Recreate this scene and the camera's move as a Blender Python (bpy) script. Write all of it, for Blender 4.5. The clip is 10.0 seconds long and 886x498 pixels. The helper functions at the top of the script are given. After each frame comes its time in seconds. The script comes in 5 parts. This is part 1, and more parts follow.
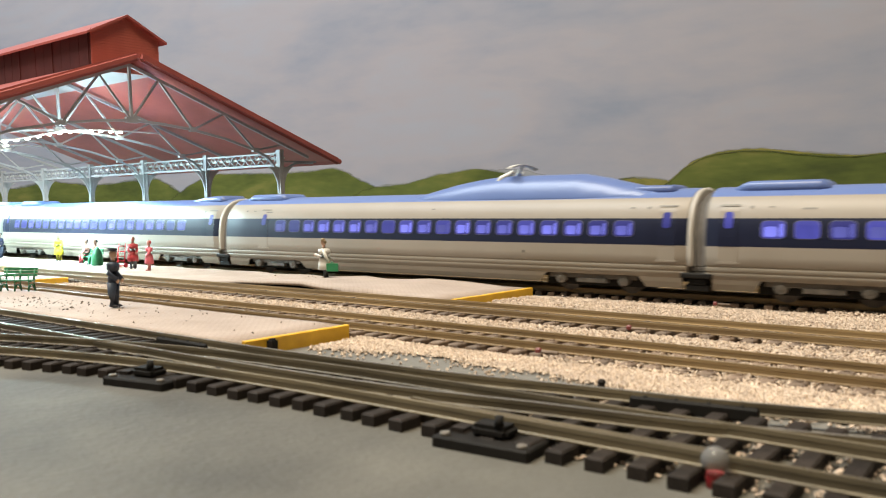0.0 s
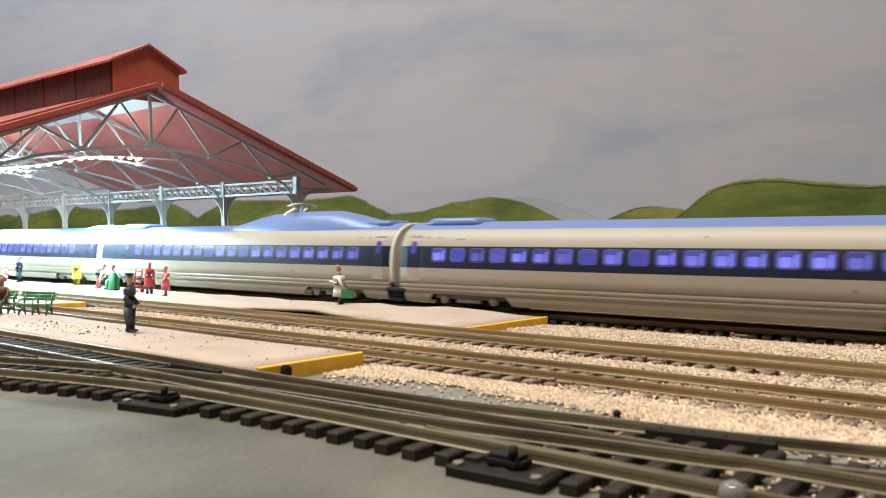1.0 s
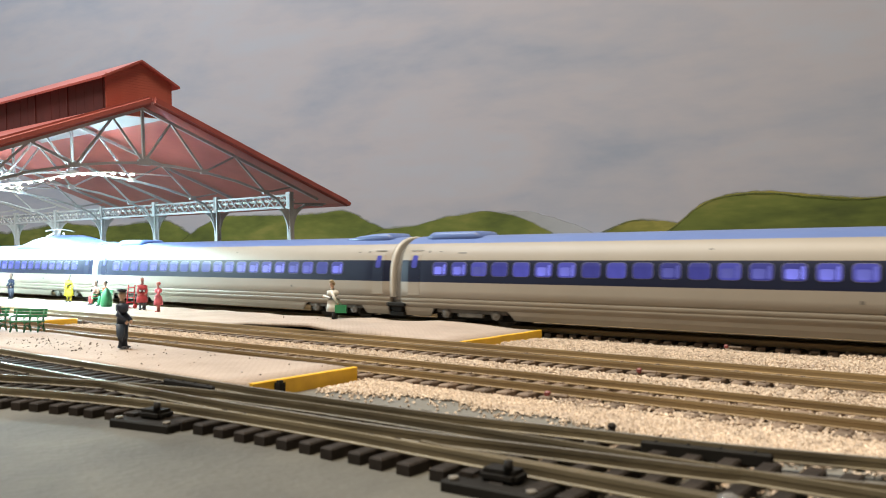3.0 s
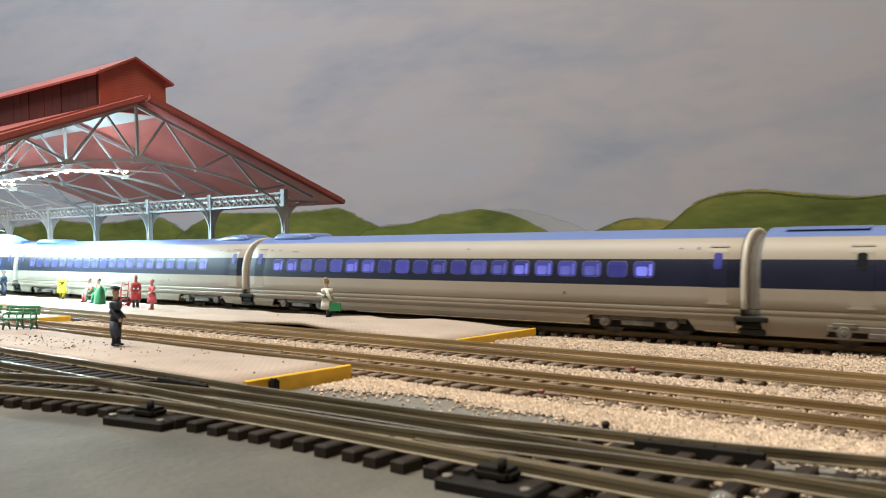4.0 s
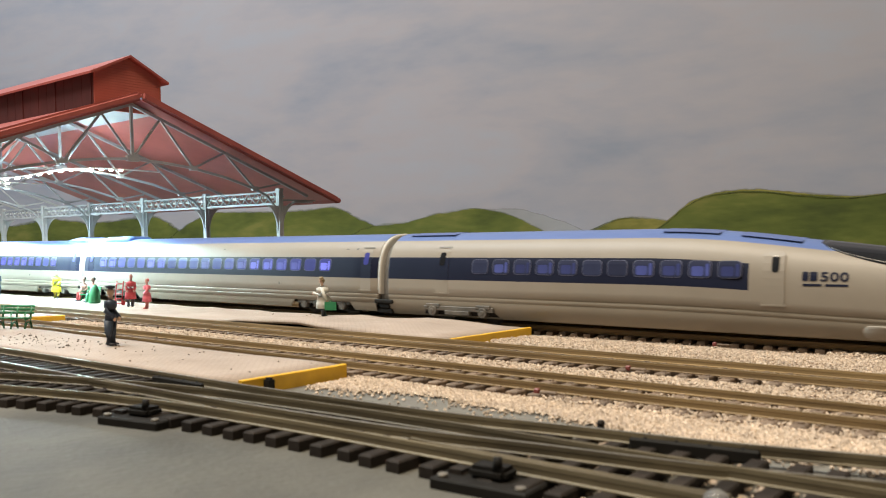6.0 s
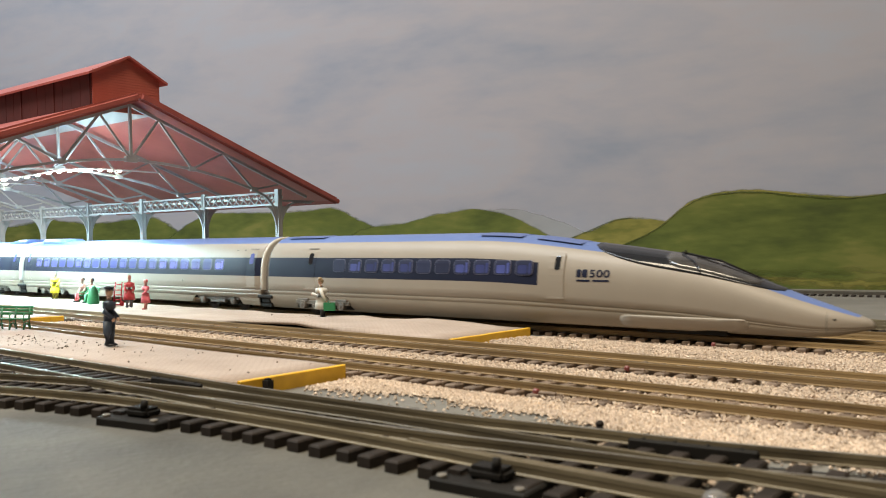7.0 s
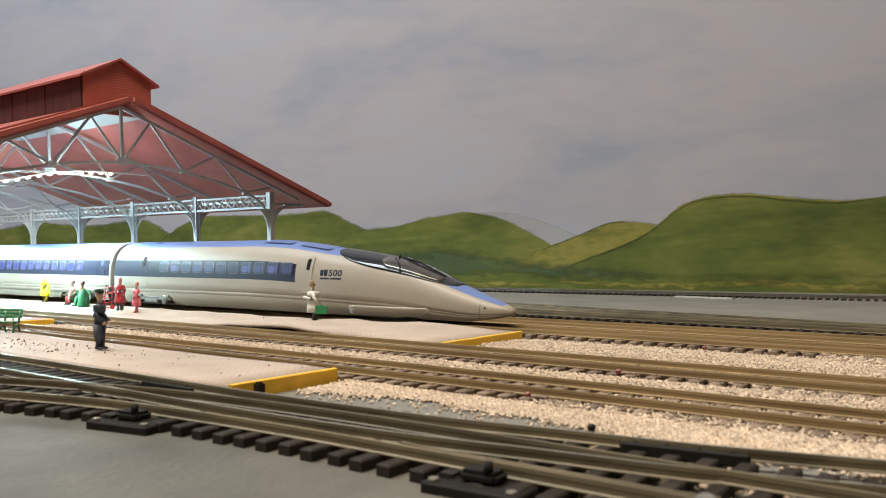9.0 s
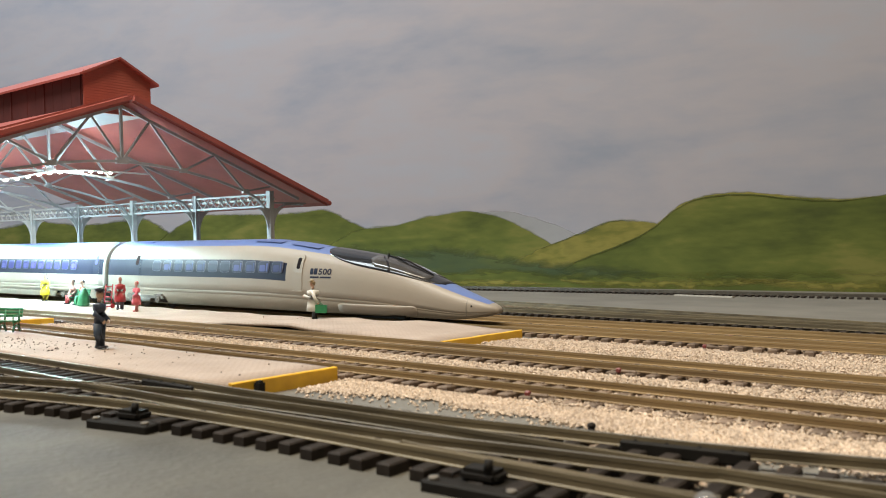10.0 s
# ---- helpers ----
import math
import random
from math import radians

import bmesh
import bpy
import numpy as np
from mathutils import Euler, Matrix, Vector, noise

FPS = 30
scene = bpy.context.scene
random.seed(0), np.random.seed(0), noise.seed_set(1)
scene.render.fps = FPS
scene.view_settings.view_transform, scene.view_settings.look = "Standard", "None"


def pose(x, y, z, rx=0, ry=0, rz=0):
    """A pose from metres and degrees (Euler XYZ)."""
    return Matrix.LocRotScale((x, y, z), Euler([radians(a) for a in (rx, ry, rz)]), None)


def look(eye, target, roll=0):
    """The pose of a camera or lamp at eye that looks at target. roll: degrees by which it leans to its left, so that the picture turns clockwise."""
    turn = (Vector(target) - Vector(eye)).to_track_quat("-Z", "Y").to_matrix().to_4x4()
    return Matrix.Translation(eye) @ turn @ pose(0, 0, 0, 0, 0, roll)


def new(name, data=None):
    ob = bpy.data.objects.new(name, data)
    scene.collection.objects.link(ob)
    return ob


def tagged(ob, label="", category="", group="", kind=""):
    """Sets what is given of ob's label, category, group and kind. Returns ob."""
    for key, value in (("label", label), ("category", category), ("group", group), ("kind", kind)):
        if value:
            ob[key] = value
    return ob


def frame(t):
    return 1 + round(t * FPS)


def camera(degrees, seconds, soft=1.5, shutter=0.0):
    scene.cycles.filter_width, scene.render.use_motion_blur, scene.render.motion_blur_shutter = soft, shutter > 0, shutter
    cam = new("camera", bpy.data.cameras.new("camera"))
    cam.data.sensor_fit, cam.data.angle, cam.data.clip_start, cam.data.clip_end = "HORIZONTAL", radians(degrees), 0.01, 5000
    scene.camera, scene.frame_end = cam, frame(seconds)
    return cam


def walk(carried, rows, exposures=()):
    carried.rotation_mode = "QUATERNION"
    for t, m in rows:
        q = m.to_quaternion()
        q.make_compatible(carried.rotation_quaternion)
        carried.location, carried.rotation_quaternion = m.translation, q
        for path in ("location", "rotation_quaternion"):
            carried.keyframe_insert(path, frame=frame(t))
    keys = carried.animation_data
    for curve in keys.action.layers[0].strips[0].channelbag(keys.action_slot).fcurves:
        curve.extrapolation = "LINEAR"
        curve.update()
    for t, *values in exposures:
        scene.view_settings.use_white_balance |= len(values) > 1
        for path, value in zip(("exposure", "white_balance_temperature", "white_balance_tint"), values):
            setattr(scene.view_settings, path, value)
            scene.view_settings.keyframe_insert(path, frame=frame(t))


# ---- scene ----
EYE = (0.0, 0.0, 0.0372)
RAIL = 0.0048      # top of the rails above the board
PITCH = 0.288      # one carriage, coupling to coupling
TRAIN_Y = 0.3215   # centre line of the train's track

cam = camera(58.14, 10.0, soft=0.97, shutter=0.35)
cam.data.dof.use_dof, cam.data.dof.focus_distance, cam.data.dof.aperture_fstop = True, 0.62, 52.0


def aim(yaw, pitch, roll):
    a, b = radians(yaw), radians(pitch)
    way = Vector((-math.sin(a) * math.cos(b), math.cos(a) * math.cos(b), math.sin(b)))
    return look(EYE, Vector(EYE) + way, roll)


walk(cam, [
    (0.0, aim(37.117, -2.496, -0.272)), (0.5, aim(37.997, -1.337, 0.148)), (1.0, aim(38.189, -0.491, 0.181)),
    (1.5, aim(38.061, -0.115, 0.055)), (2.0, aim(37.937, 0.127, -0.154)), (2.5, aim(37.869, 0.502, -0.182)),
    (4.0, aim(37.327, 0.373, -0.056)), (4.5, aim(37.197, 0.342, -0.052)), (5.0, aim(37.112, 0.332, -0.082)),
    (5.5, aim(37.029, 0.311, -0.055)), (7.0, aim(36.922, 0.352, -0.076)), (7.5, aim(36.615, 0.372, -0.07)),
    (8.0, aim(36.444, 0.442, -0.043)), (8.5, aim(36.388, 0.533, 0.005)), (9.0, aim(36.356, 0.589, 0.0)),
    (9.5, aim(36.37, 0.53, -0.02)), (10.0, aim(36.35, 0.502, -0.04))],
     [(0.0, -0.05), (2.5, -0.04), (3.8, -0.24), (10.0, -0.22)])

# ---- light: the room's ceiling panels, and the lamps under the shed ----
world = bpy.data.worlds.new("world")
scene.world = world
world.use_nodes = True
world.node_tree.nodes["Background"].inputs[0].default_value = (0.9, 0.92, 1.0, 1)
world.node_tree.nodes["Background"].inputs[1].default_value = 0.02


def area_lamp(name, m, sx, sy, watts, colour):
    d = bpy.data.lights.new(name, "AREA")
    d.shape, d.size, d.size_y, d.energy, d.color = "RECTANGLE", sx, sy, watts, colour
    ob = new(name, d)
    ob.matrix_world = m
    return ob


CEIL = 1.3
area_lamp("ceiling_lamp", pose(-0.12, -0.20, CEIL - 0.03), 0.8, 0.5, 29.0, (1.0, 0.85, 0.635))
area_lamp("ceiling_lamp", pose(-0.95, -0.10, CEIL - 0.03), 1.0, 0.5, 30, (0.86, 0.95, 1.0))
for lx in (-0.549, -0.7286):   # within the two strings of lamps
    for ly, lz in ((0.185, 0.068), (0.235, 0.0765), (0.290, 0.0865)):
        d = bpy.data.lights.new("shed_lamp", "POINT")
        d.energy, d.shadow_soft_size, d.color = 0.15, 0.004, (0.62, 0.92, 1.0)
        new("shed_lamp", d).location = (lx + 0.009, ly, lz)
    area_lamp("shed_lamp", pose(lx + 0.0025, 0.245, 0.0800, 11), 0.002, 0.15, 1.4, (0.62, 0.92, 1.0))


# ---- materials ----
def mat(name, c1, c2=None, scale=300, rough=0.6, metal=0.0, bump=0.0, bscale=None, vary=0.0, detail=6, spec=0.5, island=False, lo=0.35, hi=0.65, stretch=None):
    """Two colours mixed by noise at one scale, broken by a coarser one; fine relief."""
    m = bpy.data.materials.new(name)
    m.use_nodes = True
    nt = m.node_tree
    b = nt.nodes["Principled BSDF"]
    b.inputs["Roughness"].default_value = rough
    b.inputs["Metallic"].default_value = metal
    b.inputs["Specular IOR Level"].default_value = spec
    c2 = c2 or tuple(x * 0.8 for x in c1)
    co = nt.nodes.new("ShaderNodeTexCoord")
    n1 = nt.nodes.new("ShaderNodeTexNoise")
    n1.inputs["Scale"].default_value, n1.inputs["Detail"].default_value = scale, detail
    n2 = nt.nodes.new("ShaderNodeTexNoise")
    n2.inputs["Scale"].default_value, n2.inputs["Detail"].default_value = scale * 0.13, 3
    vec = co.outputs["Object"]
    if stretch:   # long streaks along the piece
        mp = nt.nodes.new("ShaderNodeMapping")
        mp.inputs["Scale"].default_value = stretch
        nt.links.new(vec, mp.inputs["Vector"])
        vec = mp.outputs["Vector"]
    nt.links.new(vec, n1.inputs["Vector"])
    nt.links.new(vec, n2.inputs["Vector"])
    add = nt.nodes.new("ShaderNodeMath")
    add.operation = "ADD"
    nt.links.new(n1.outputs["Fac"], add.inputs[0])
    nt.links.new(n2.outputs["Fac"], add.inputs[1])
    rng = nt.nodes.new("ShaderNodeMapRange")
    rng.inputs["From Min"].default_value, rng.inputs["From Max"].default_value = 2 * lo, 2 * hi
    nt.links.new(add.outputs[0], rng.inputs["Value"])
    mix = nt.nodes.new("ShaderNodeMix")
    mix.data_type = "RGBA"
    mix.inputs["A"].default_value, mix.inputs["B"].default_value = (*c1, 1), (*c2, 1)
    nt.links.new(rng.outputs["Result"], mix.inputs["Factor"])
    out = mix.outputs["Result"]
    if vary:
        hs = nt.nodes.new("ShaderNodeHueSaturation")
        vr = nt.nodes.new("ShaderNodeMapRange")
        vr.inputs["To Min"].default_value, vr.inputs["To Max"].default_value = 1 - vary, 1 + vary
        if island:
            src = nt.nodes.new("ShaderNodeNewGeometry").outputs["Random Per Island"]
        else:
            src = nt.nodes.new("ShaderNodeObjectInfo").outputs["Random"]
        nt.links.new(src, vr.inputs["Value"])
        nt.links.new(vr.outputs["Result"], hs.inputs["Value"])
        nt.links.new(out, hs.inputs["Color"])
        out = hs.outputs["Color"]
    nt.links.new(out, b.inputs["Base Color"])
    if bump:
        bn = nt.nodes.new("ShaderNodeTexNoise")
        bn.inputs["Scale"].default_value, bn.inputs["Detail"].default_value = bscale or scale * 3, 5
        nt.links.new(co.outputs["Object"], bn.inputs["Vector"])
        bp = nt.nodes.new("ShaderNodeBump")
        bp.inputs["Strength"].default_value, bp.inputs["Distance"].default_value = 0.6, bump
        nt.links.new(bn.outputs["Fac"], bp.inputs["Height"])
        nt.links.new(bp.outputs["Normal"], b.inputs["Normal"])
    return m


def brushed(name, colours, scale, stretch, tilt=0.0, bump=0.0002, soft=False):
    """Mural paint: several tones laid on in long strokes."""
    m = bpy.data.materials.new(name)
    m.use_nodes = True
    nt = m.node_tree
    b = nt.nodes["Principled BSDF"]
    b.inputs["Roughness"].default_value = 0.85
    b.inputs["Specular IOR Level"].default_value = 0.25
    co = nt.nodes.new("ShaderNodeTexCoord")
    mp = nt.nodes.new("ShaderNodeMapping")
    mp.inputs["Rotation"].default_value = (0, radians(tilt), 0)
    mp.inputs["Scale"].default_value = (1, 1, stretch)
    nt.links.new(co.outputs["Object"], mp.inputs["Vector"])
    big = nt.nodes.new("ShaderNodeTexNoise")
    big.inputs["Scale"].default_value, big.inputs["Detail"].default_value, big.inputs["Distortion"].default_value = scale, 4, 0.6
    fine = nt.nodes.new("ShaderNodeTexNoise")
    fine.inputs["Scale"].default_value, fine.inputs["Detail"].default_value = scale * 6, 5
    for n in (big, fine):
        nt.links.new(mp.outputs["Vector"], n.inputs["Vector"])
    mix = nt.nodes.new("ShaderNodeMath")
    mix.operation = "MULTIPLY_ADD"
    mix.inputs[1].default_value = 0.35
    nt.links.new(fine.outputs["Fac"], mix.inputs[0])
    nt.links.new(big.outputs["Fac"], mix.inputs[2])
    ramp = nt.nodes.new("ShaderNodeValToRGB")
    el = ramp.color_ramp.elements
    n = len(colours)
    for k, c in enumerate(colours):
        p = 0.46 + 0.42 * k / (n - 1)
        e = el[k] if k < 2 else el.new(p)
        e.position, e.color = p, (*c, 1)
    nt.links.new(mix.outputs[0], ramp.inputs["Fac"])
    nt.links.new(ramp.outputs["Color"], b.inputs["Base Color"])
    bp = nt.nodes.new("ShaderNodeBump")
    bp.inputs["Strength"].default_value, bp.inputs["Distance"].default_value = 0.5, bump
    nt.links.new(fine.outputs["Fac"], bp.inputs["Height"])
    nt.links.new(bp.outputs["Normal"], b.inputs["Normal"])
    if soft:   # the paint thins out, dry-brushed, towards the mesh's soft edge
        at = nt.nodes.new("ShaderNodeAttribute")
        at.attribute_name = "edge"
        add = nt.nodes.new("ShaderNodeMath")
        add.operation = "MULTIPLY_ADD"
        add.inputs[1].default_value = 1.1
        nt.links.new(fine.outputs["Fac"], add.inputs[0])
        nt.links.new(at.outputs["Fac"], add.inputs[2])
        rng = nt.nodes.new("ShaderNodeMapRange")
        rng.inputs["From Min"].default_value, rng.inputs["From Max"].default_value = 0.62, 1.3
        nt.links.new(add.outputs[0], rng.inputs["Value"])
        nt.links.new(rng.outputs["Result"], b.inputs["Alpha"])
    return m


def paving_card(name):
    """Card embossed with small pavers."""
    m = mat(name, (0.445, 0.355, 0.295), (0.335, 0.265, 0.218), 70, 0.8, spec=0.3)
    nt = m.node_tree
    co = nt.nodes.new("ShaderNodeTexCoord")
    br = nt.nodes.new("ShaderNodeTexBrick")
    br.inputs["Scale"].default_value = 1.0
    br.inputs["Brick Width"].default_value, br.inputs["Row Height"].default_value, br.inputs["Mortar Size"].default_value = 0.0026, 0.0013, 0.00022
    br.inputs["Color1"].default_value, br.inputs["Color2"].default_value, br.inputs["Mortar"].default_value = (1, 1, 1, 1), (0.8, 0.8, 0.8, 1), (0.15, 0.15, 0.15, 1)
    nt.links.new(co.outputs["Object"], br.inputs["Vector"])
    bp = nt.nodes.new("ShaderNodeBump")
    bp.inputs["Strength"].default_value, bp.inputs["Distance"].default_value = 0.5, 0.0005
    nt.links.new(br.outputs["Color"], bp.inputs["Height"])
    b = nt.nodes["Principled BSDF"]
    nt.links.new(bp.outputs["Normal"], b.inputs["Normal"])
    tone = nt.nodes.new("ShaderNodeMix")
    tone.data_type, tone.blend_type = "RGBA", "MULTIPLY"
    tone.inputs["Factor"].default_value = 0.2
    old = b.inputs["Base Color"].links[0].from_socket
    nt.links.new(old, tone.inputs["A"])
    nt.links.new(br.outputs["Color"], tone.inputs["B"])
    nt.links.new(tone.outputs["Result"], b.inputs["Base Color"])
    return m


def glow(name, colour, strength, vary=0.0, scale=0.0):
    """An emitting surface: a lamp, or a pane or seat patch standing for cabin light."""
    m = bpy.data.materials.new(name)
    m.use_nodes = True
    nt = m.node_tree
    b = nt.nodes["Principled BSDF"]
    b.inputs["Base Color"].default_value = (*[min(1, x * 0.06) for x in colour], 1)
    b.inputs["Roughness"].default_value, b.inputs["Specular IOR Level"].default_value = 0.45, 0.2
    b.inputs["Emission Color"].default_value = (*colour, 1)
    b.inputs["Emission Strength"].default_value = strength
    if vary:
        info = nt.nodes.new("ShaderNodeObjectInfo")
        rng = nt.nodes.new("ShaderNodeMapRange")
        rng.inputs["To Min"].default_value, rng.inputs["To Max"].default_value = strength * (1 - vary), strength * (1 + vary)
        nt.links.new(info.outputs["Random"], rng.inputs["Value"])
        co = nt.nodes.new("ShaderNodeTexCoord")
        n = nt.nodes.new("ShaderNodeTexNoise")
        n.inputs["Scale"].default_value, n.inputs["Detail"].default_value = scale, 2
        nt.links.new(co.outputs["Object"], n.inputs["Vector"])
        r2 = nt.nodes.new("ShaderNodeMapRange")
        r2.inputs["From Min"].default_value, r2.inputs["From Max"].default_value = 0.36, 0.64
        r2.inputs["To Min"].default_value, r2.inputs["To Max"].default_value = 0.75, 1.25
        nt.links.new(n.outputs["Fac"], r2.inputs["Value"])
        mul = nt.nodes.new("ShaderNodeMath")
        mul.operation = "MULTIPLY"
        nt.links.new(rng.outputs["Result"], mul.inputs[0])
        nt.links.new(r2.outputs["Result"], mul.inputs[1])
        nt.links.new(mul.outputs[0], b.inputs["Emission Strength"])
    return m


M = {
    "board": mat("grey_board", (0.132, 0.124, 0.102), (0.054, 0.051, 0.043), 48, 0.7, bump=0.0005, bscale=600, lo=0.34, hi=0.66),
    "sky": brushed("painted_sky", [(0.230, 0.252, 0.312), (0.280, 0.286, 0.334), (0.320, 0.308, 0.342), (0.306, 0.318, 0.370)], 3.2, 3.0, 8),
    "hill": brushed("painted_hill", [(0.050, 0.063, 0.016), (0.074, 0.092, 0.020), (0.102, 0.119, 0.026), (0.152, 0.150, 0.040)], 8, 3.4, 16, soft=True),
    "hill_light": brushed("painted_hill_light", [(0.085, 0.092, 0.020), (0.130, 0.130, 0.028), (0.200, 0.178, 0.045), (0.140, 0.135, 0.034)], 14, 2.6, 24, soft=True),
    "hill_pale": brushed("painted_hill_pale", [(0.225, 0.235, 0.25), (0.255, 0.262, 0.28), (0.275, 0.28, 0.30)], 10, 2.0, 20, soft=True),
    "room": mat("room_wall", (0.32, 0.30, 0.27), (0.28, 0.265, 0.24), 5, 0.9),
    "ceiling": mat("room_ceiling", (0.75, 0.74, 0.70), (0.70, 0.69, 0.66), 5, 0.9),
    "tie": mat("brown_tie", (0.235, 0.170, 0.120), (0.090, 0.058, 0.038), 420, 0.75, bump=0.0002, vary=0.3),
    "tie_black": mat("black_tie", (0.012, 0.009, 0.007), (0.030, 0.022, 0.017), 500, 0.75, spec=0.25, bump=0.0002, vary=0.25),
    "rail": mat("rusty_rail", (0.285, 0.190, 0.082), (0.165, 0.106, 0.046), 420, 0.6, metal=0.1, bump=0.0001, stretch=(0.06, 1, 1), lo=0.42, hi=0.60),
    "rail_old": mat("weathered_rail", (0.178, 0.142, 0.083), (0.078, 0.062, 0.037), 420, 0.55, metal=0.15, bump=0.0001, stretch=(0.10, 1, 1), lo=0.40, hi=0.60),
    # pale glossy rail top; lamp glints are partly put into its colour
    "rail_glint": mat("glint_old_rail", (0.34, 0.31, 0.25), (0.15, 0.13, 0.10), 300, 0.33, metal=0.55, stretch=(0.08, 1, 1)),
    "rail_dark": mat("blackened_rail", (0.085, 0.072, 0.055), (0.045, 0.038, 0.030), 300, 0.5, metal=0.2),
    # paler copy of the board grey, with extra light put into the colour
    "brightened_board": mat("brightened_grey_board", (0.175, 0.165, 0.142), (0.115, 0.108, 0.094), 30, 0.7, bump=0.0004, bscale=500),
    "rail_top": mat("worn_rail_top", (0.32, 0.235, 0.125), (0.17, 0.12, 0.060), 150, 0.45, metal=0.35),
    "ballast": mat("ballast_stone", (0.58, 0.462, 0.355), (0.39, 0.305, 0.232), 700, 0.85, vary=0.3, island=True),
    "ballast_bed": mat("ballast_bed", (0.46, 0.355, 0.275), (0.30, 0.23, 0.175), 900, 0.9, bump=0.0008, bscale=1300),
    "crumb": mat("dirt_crumb", (0.14, 0.09, 0.06), (0.06, 0.045, 0.035), 700, 0.9, vary=0.4, island=True),
    "bogie": mat("bogie_grey", (0.145, 0.124, 0.098), (0.065, 0.056, 0.046), 300, 0.6, bump=0.0001),
    "hill_dark": brushed("painted_hill_dark", [(0.040, 0.062, 0.034), (0.056, 0.078, 0.034), (0.080, 0.098, 0.030)], 9, 3.0, 12, soft=True),
    "stroke": brushed("painted_outline", [(0.046, 0.058, 0.013), (0.085, 0.100, 0.022)], 40, 2.0, soft=True),
    "paving": paving_card("paving_card"),
    "yellow": mat("yellow_edge", (0.90, 0.54, 0.035), (0.72, 0.39, 0.025), 200, 0.5, bump=0.0001),
    "cream": mat("pearl_cream_paint", (0.298, 0.260, 0.213), (0.270, 0.235, 0.192), 60, 0.46, spec=0.4),
    "hood": mat("pale_hood", (0.52, 0.485, 0.43), (0.45, 0.42, 0.37), 60, 0.42),
    "grey_skirt": mat("warm_grey_paint", (0.255, 0.218, 0.17), (0.22, 0.19, 0.148), 60, 0.36, spec=0.4),
    "navy": mat("navy_band", (0.007, 0.009, 0.026), (0.011, 0.014, 0.034), 60, 0.5, spec=0.2),
    "blue": mat("blue_roof_paint", (0.115, 0.17, 0.37), (0.10, 0.15, 0.33), 60, 0.36),
    "blue_dark": mat("blue_roof_panel", (0.10, 0.14, 0.33), (0.08, 0.12, 0.28), 60, 0.4),
    "black": mat("black_plastic", (0.010, 0.009, 0.008), (0.017, 0.015, 0.013), 200, 0.7, spec=0.15),
    "black_gloss": mat("black_canopy", (0.012, 0.013, 0.016), (0.016, 0.017, 0.02), 100, 0.12),
    "grey": mat("grey_metal", (0.20, 0.18, 0.15), (0.10, 0.09, 0.078), 300, 0.55, metal=0.2, bump=0.0001),
    "bellows": mat("grey_bellows", (0.20, 0.19, 0.18), (0.12, 0.115, 0.11), 300, 0.5),
    "white": mat("white_plastic", (0.72, 0.72, 0.70), (0.62, 0.62, 0.6), 300, 0.4),
    "glass": mat("dark_glass", (0.022, 0.02, 0.019), (0.085, 0.08, 0.075), 120, 0.06, spec=0.8),
    "red_roof": mat("red_roof_paint", (0.40, 0.105, 0.085), (0.29, 0.065, 0.056), 60, 0.36, bump=0.0001),
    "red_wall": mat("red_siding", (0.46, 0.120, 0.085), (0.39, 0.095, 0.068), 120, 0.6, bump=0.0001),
    # darker copy of the siding red, holding the side walls' shade
    "red_shaded": mat("shaded_red_siding", (0.095, 0.022, 0.020), (0.065, 0.016, 0.016), 120, 0.6, bump=0.0001),
    "steel": mat("pale_grey_steel", (0.39, 0.385, 0.385), (0.29, 0.295, 0.305), 120, 0.5, bump=0.0001),
    "skylight": mat("milky_skylight", (0.43, 0.44, 0.46), (0.36, 0.37, 0.39), 60, 0.4),
    "green": mat("green_plastic", (0.02, 0.17, 0.06), (0.015, 0.12, 0.045), 300, 0.4),
    # panes and seats emit: the cabin's light is put into their glow
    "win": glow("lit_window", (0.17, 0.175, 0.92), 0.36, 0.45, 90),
    "seat_glow": glow("glowing_seat", (0.26, 0.27, 1.0), 0.80, 0.55, 90),
    "seat_glow_dim": glow("dim_glowing_seat", (0.24, 0.28, 0.80), 0.24, 0.6, 90),
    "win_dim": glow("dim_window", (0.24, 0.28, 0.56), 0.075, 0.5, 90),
    "led": glow("led_lens", (1.0, 0.98, 0.72), 22),
}


def paint(name, c):
    return mat(name, c, tuple(x * 0.8 for x in c), 500, 0.5)


# ---- mesh helpers ----
def bm_box(bm, lo, hi, mi=0, m=None):
    v = [bm.verts.new((x, y, z)) for x in (lo[0], hi[0]) for y in (lo[1], hi[1]) for z in (lo[2], hi[2])]
    if m is not None:
        for w in v:
            w.co = m @ w.co
    for f in ((0, 1, 3, 2), (4, 6, 7, 5), (0, 4, 5, 1), (2, 3, 7, 6), (0, 2, 6, 4), (1, 5, 7, 3)):
        bm.faces.new([v[i] for i in f]).material_index = mi
    return v


def bm_bar(bm, a, b, w, h, mi=0):
    """A rectangular bar from a to b."""
    a, b = Vector(a), Vector(b)
    d = b - a
    m = Matrix.Translation(a) @ d.to_track_quat("X", "Z").to_matrix().to_4x4()
    bm_box(bm, (0, -w / 2, -h / 2), (d.length, w / 2, h / 2), mi, m)


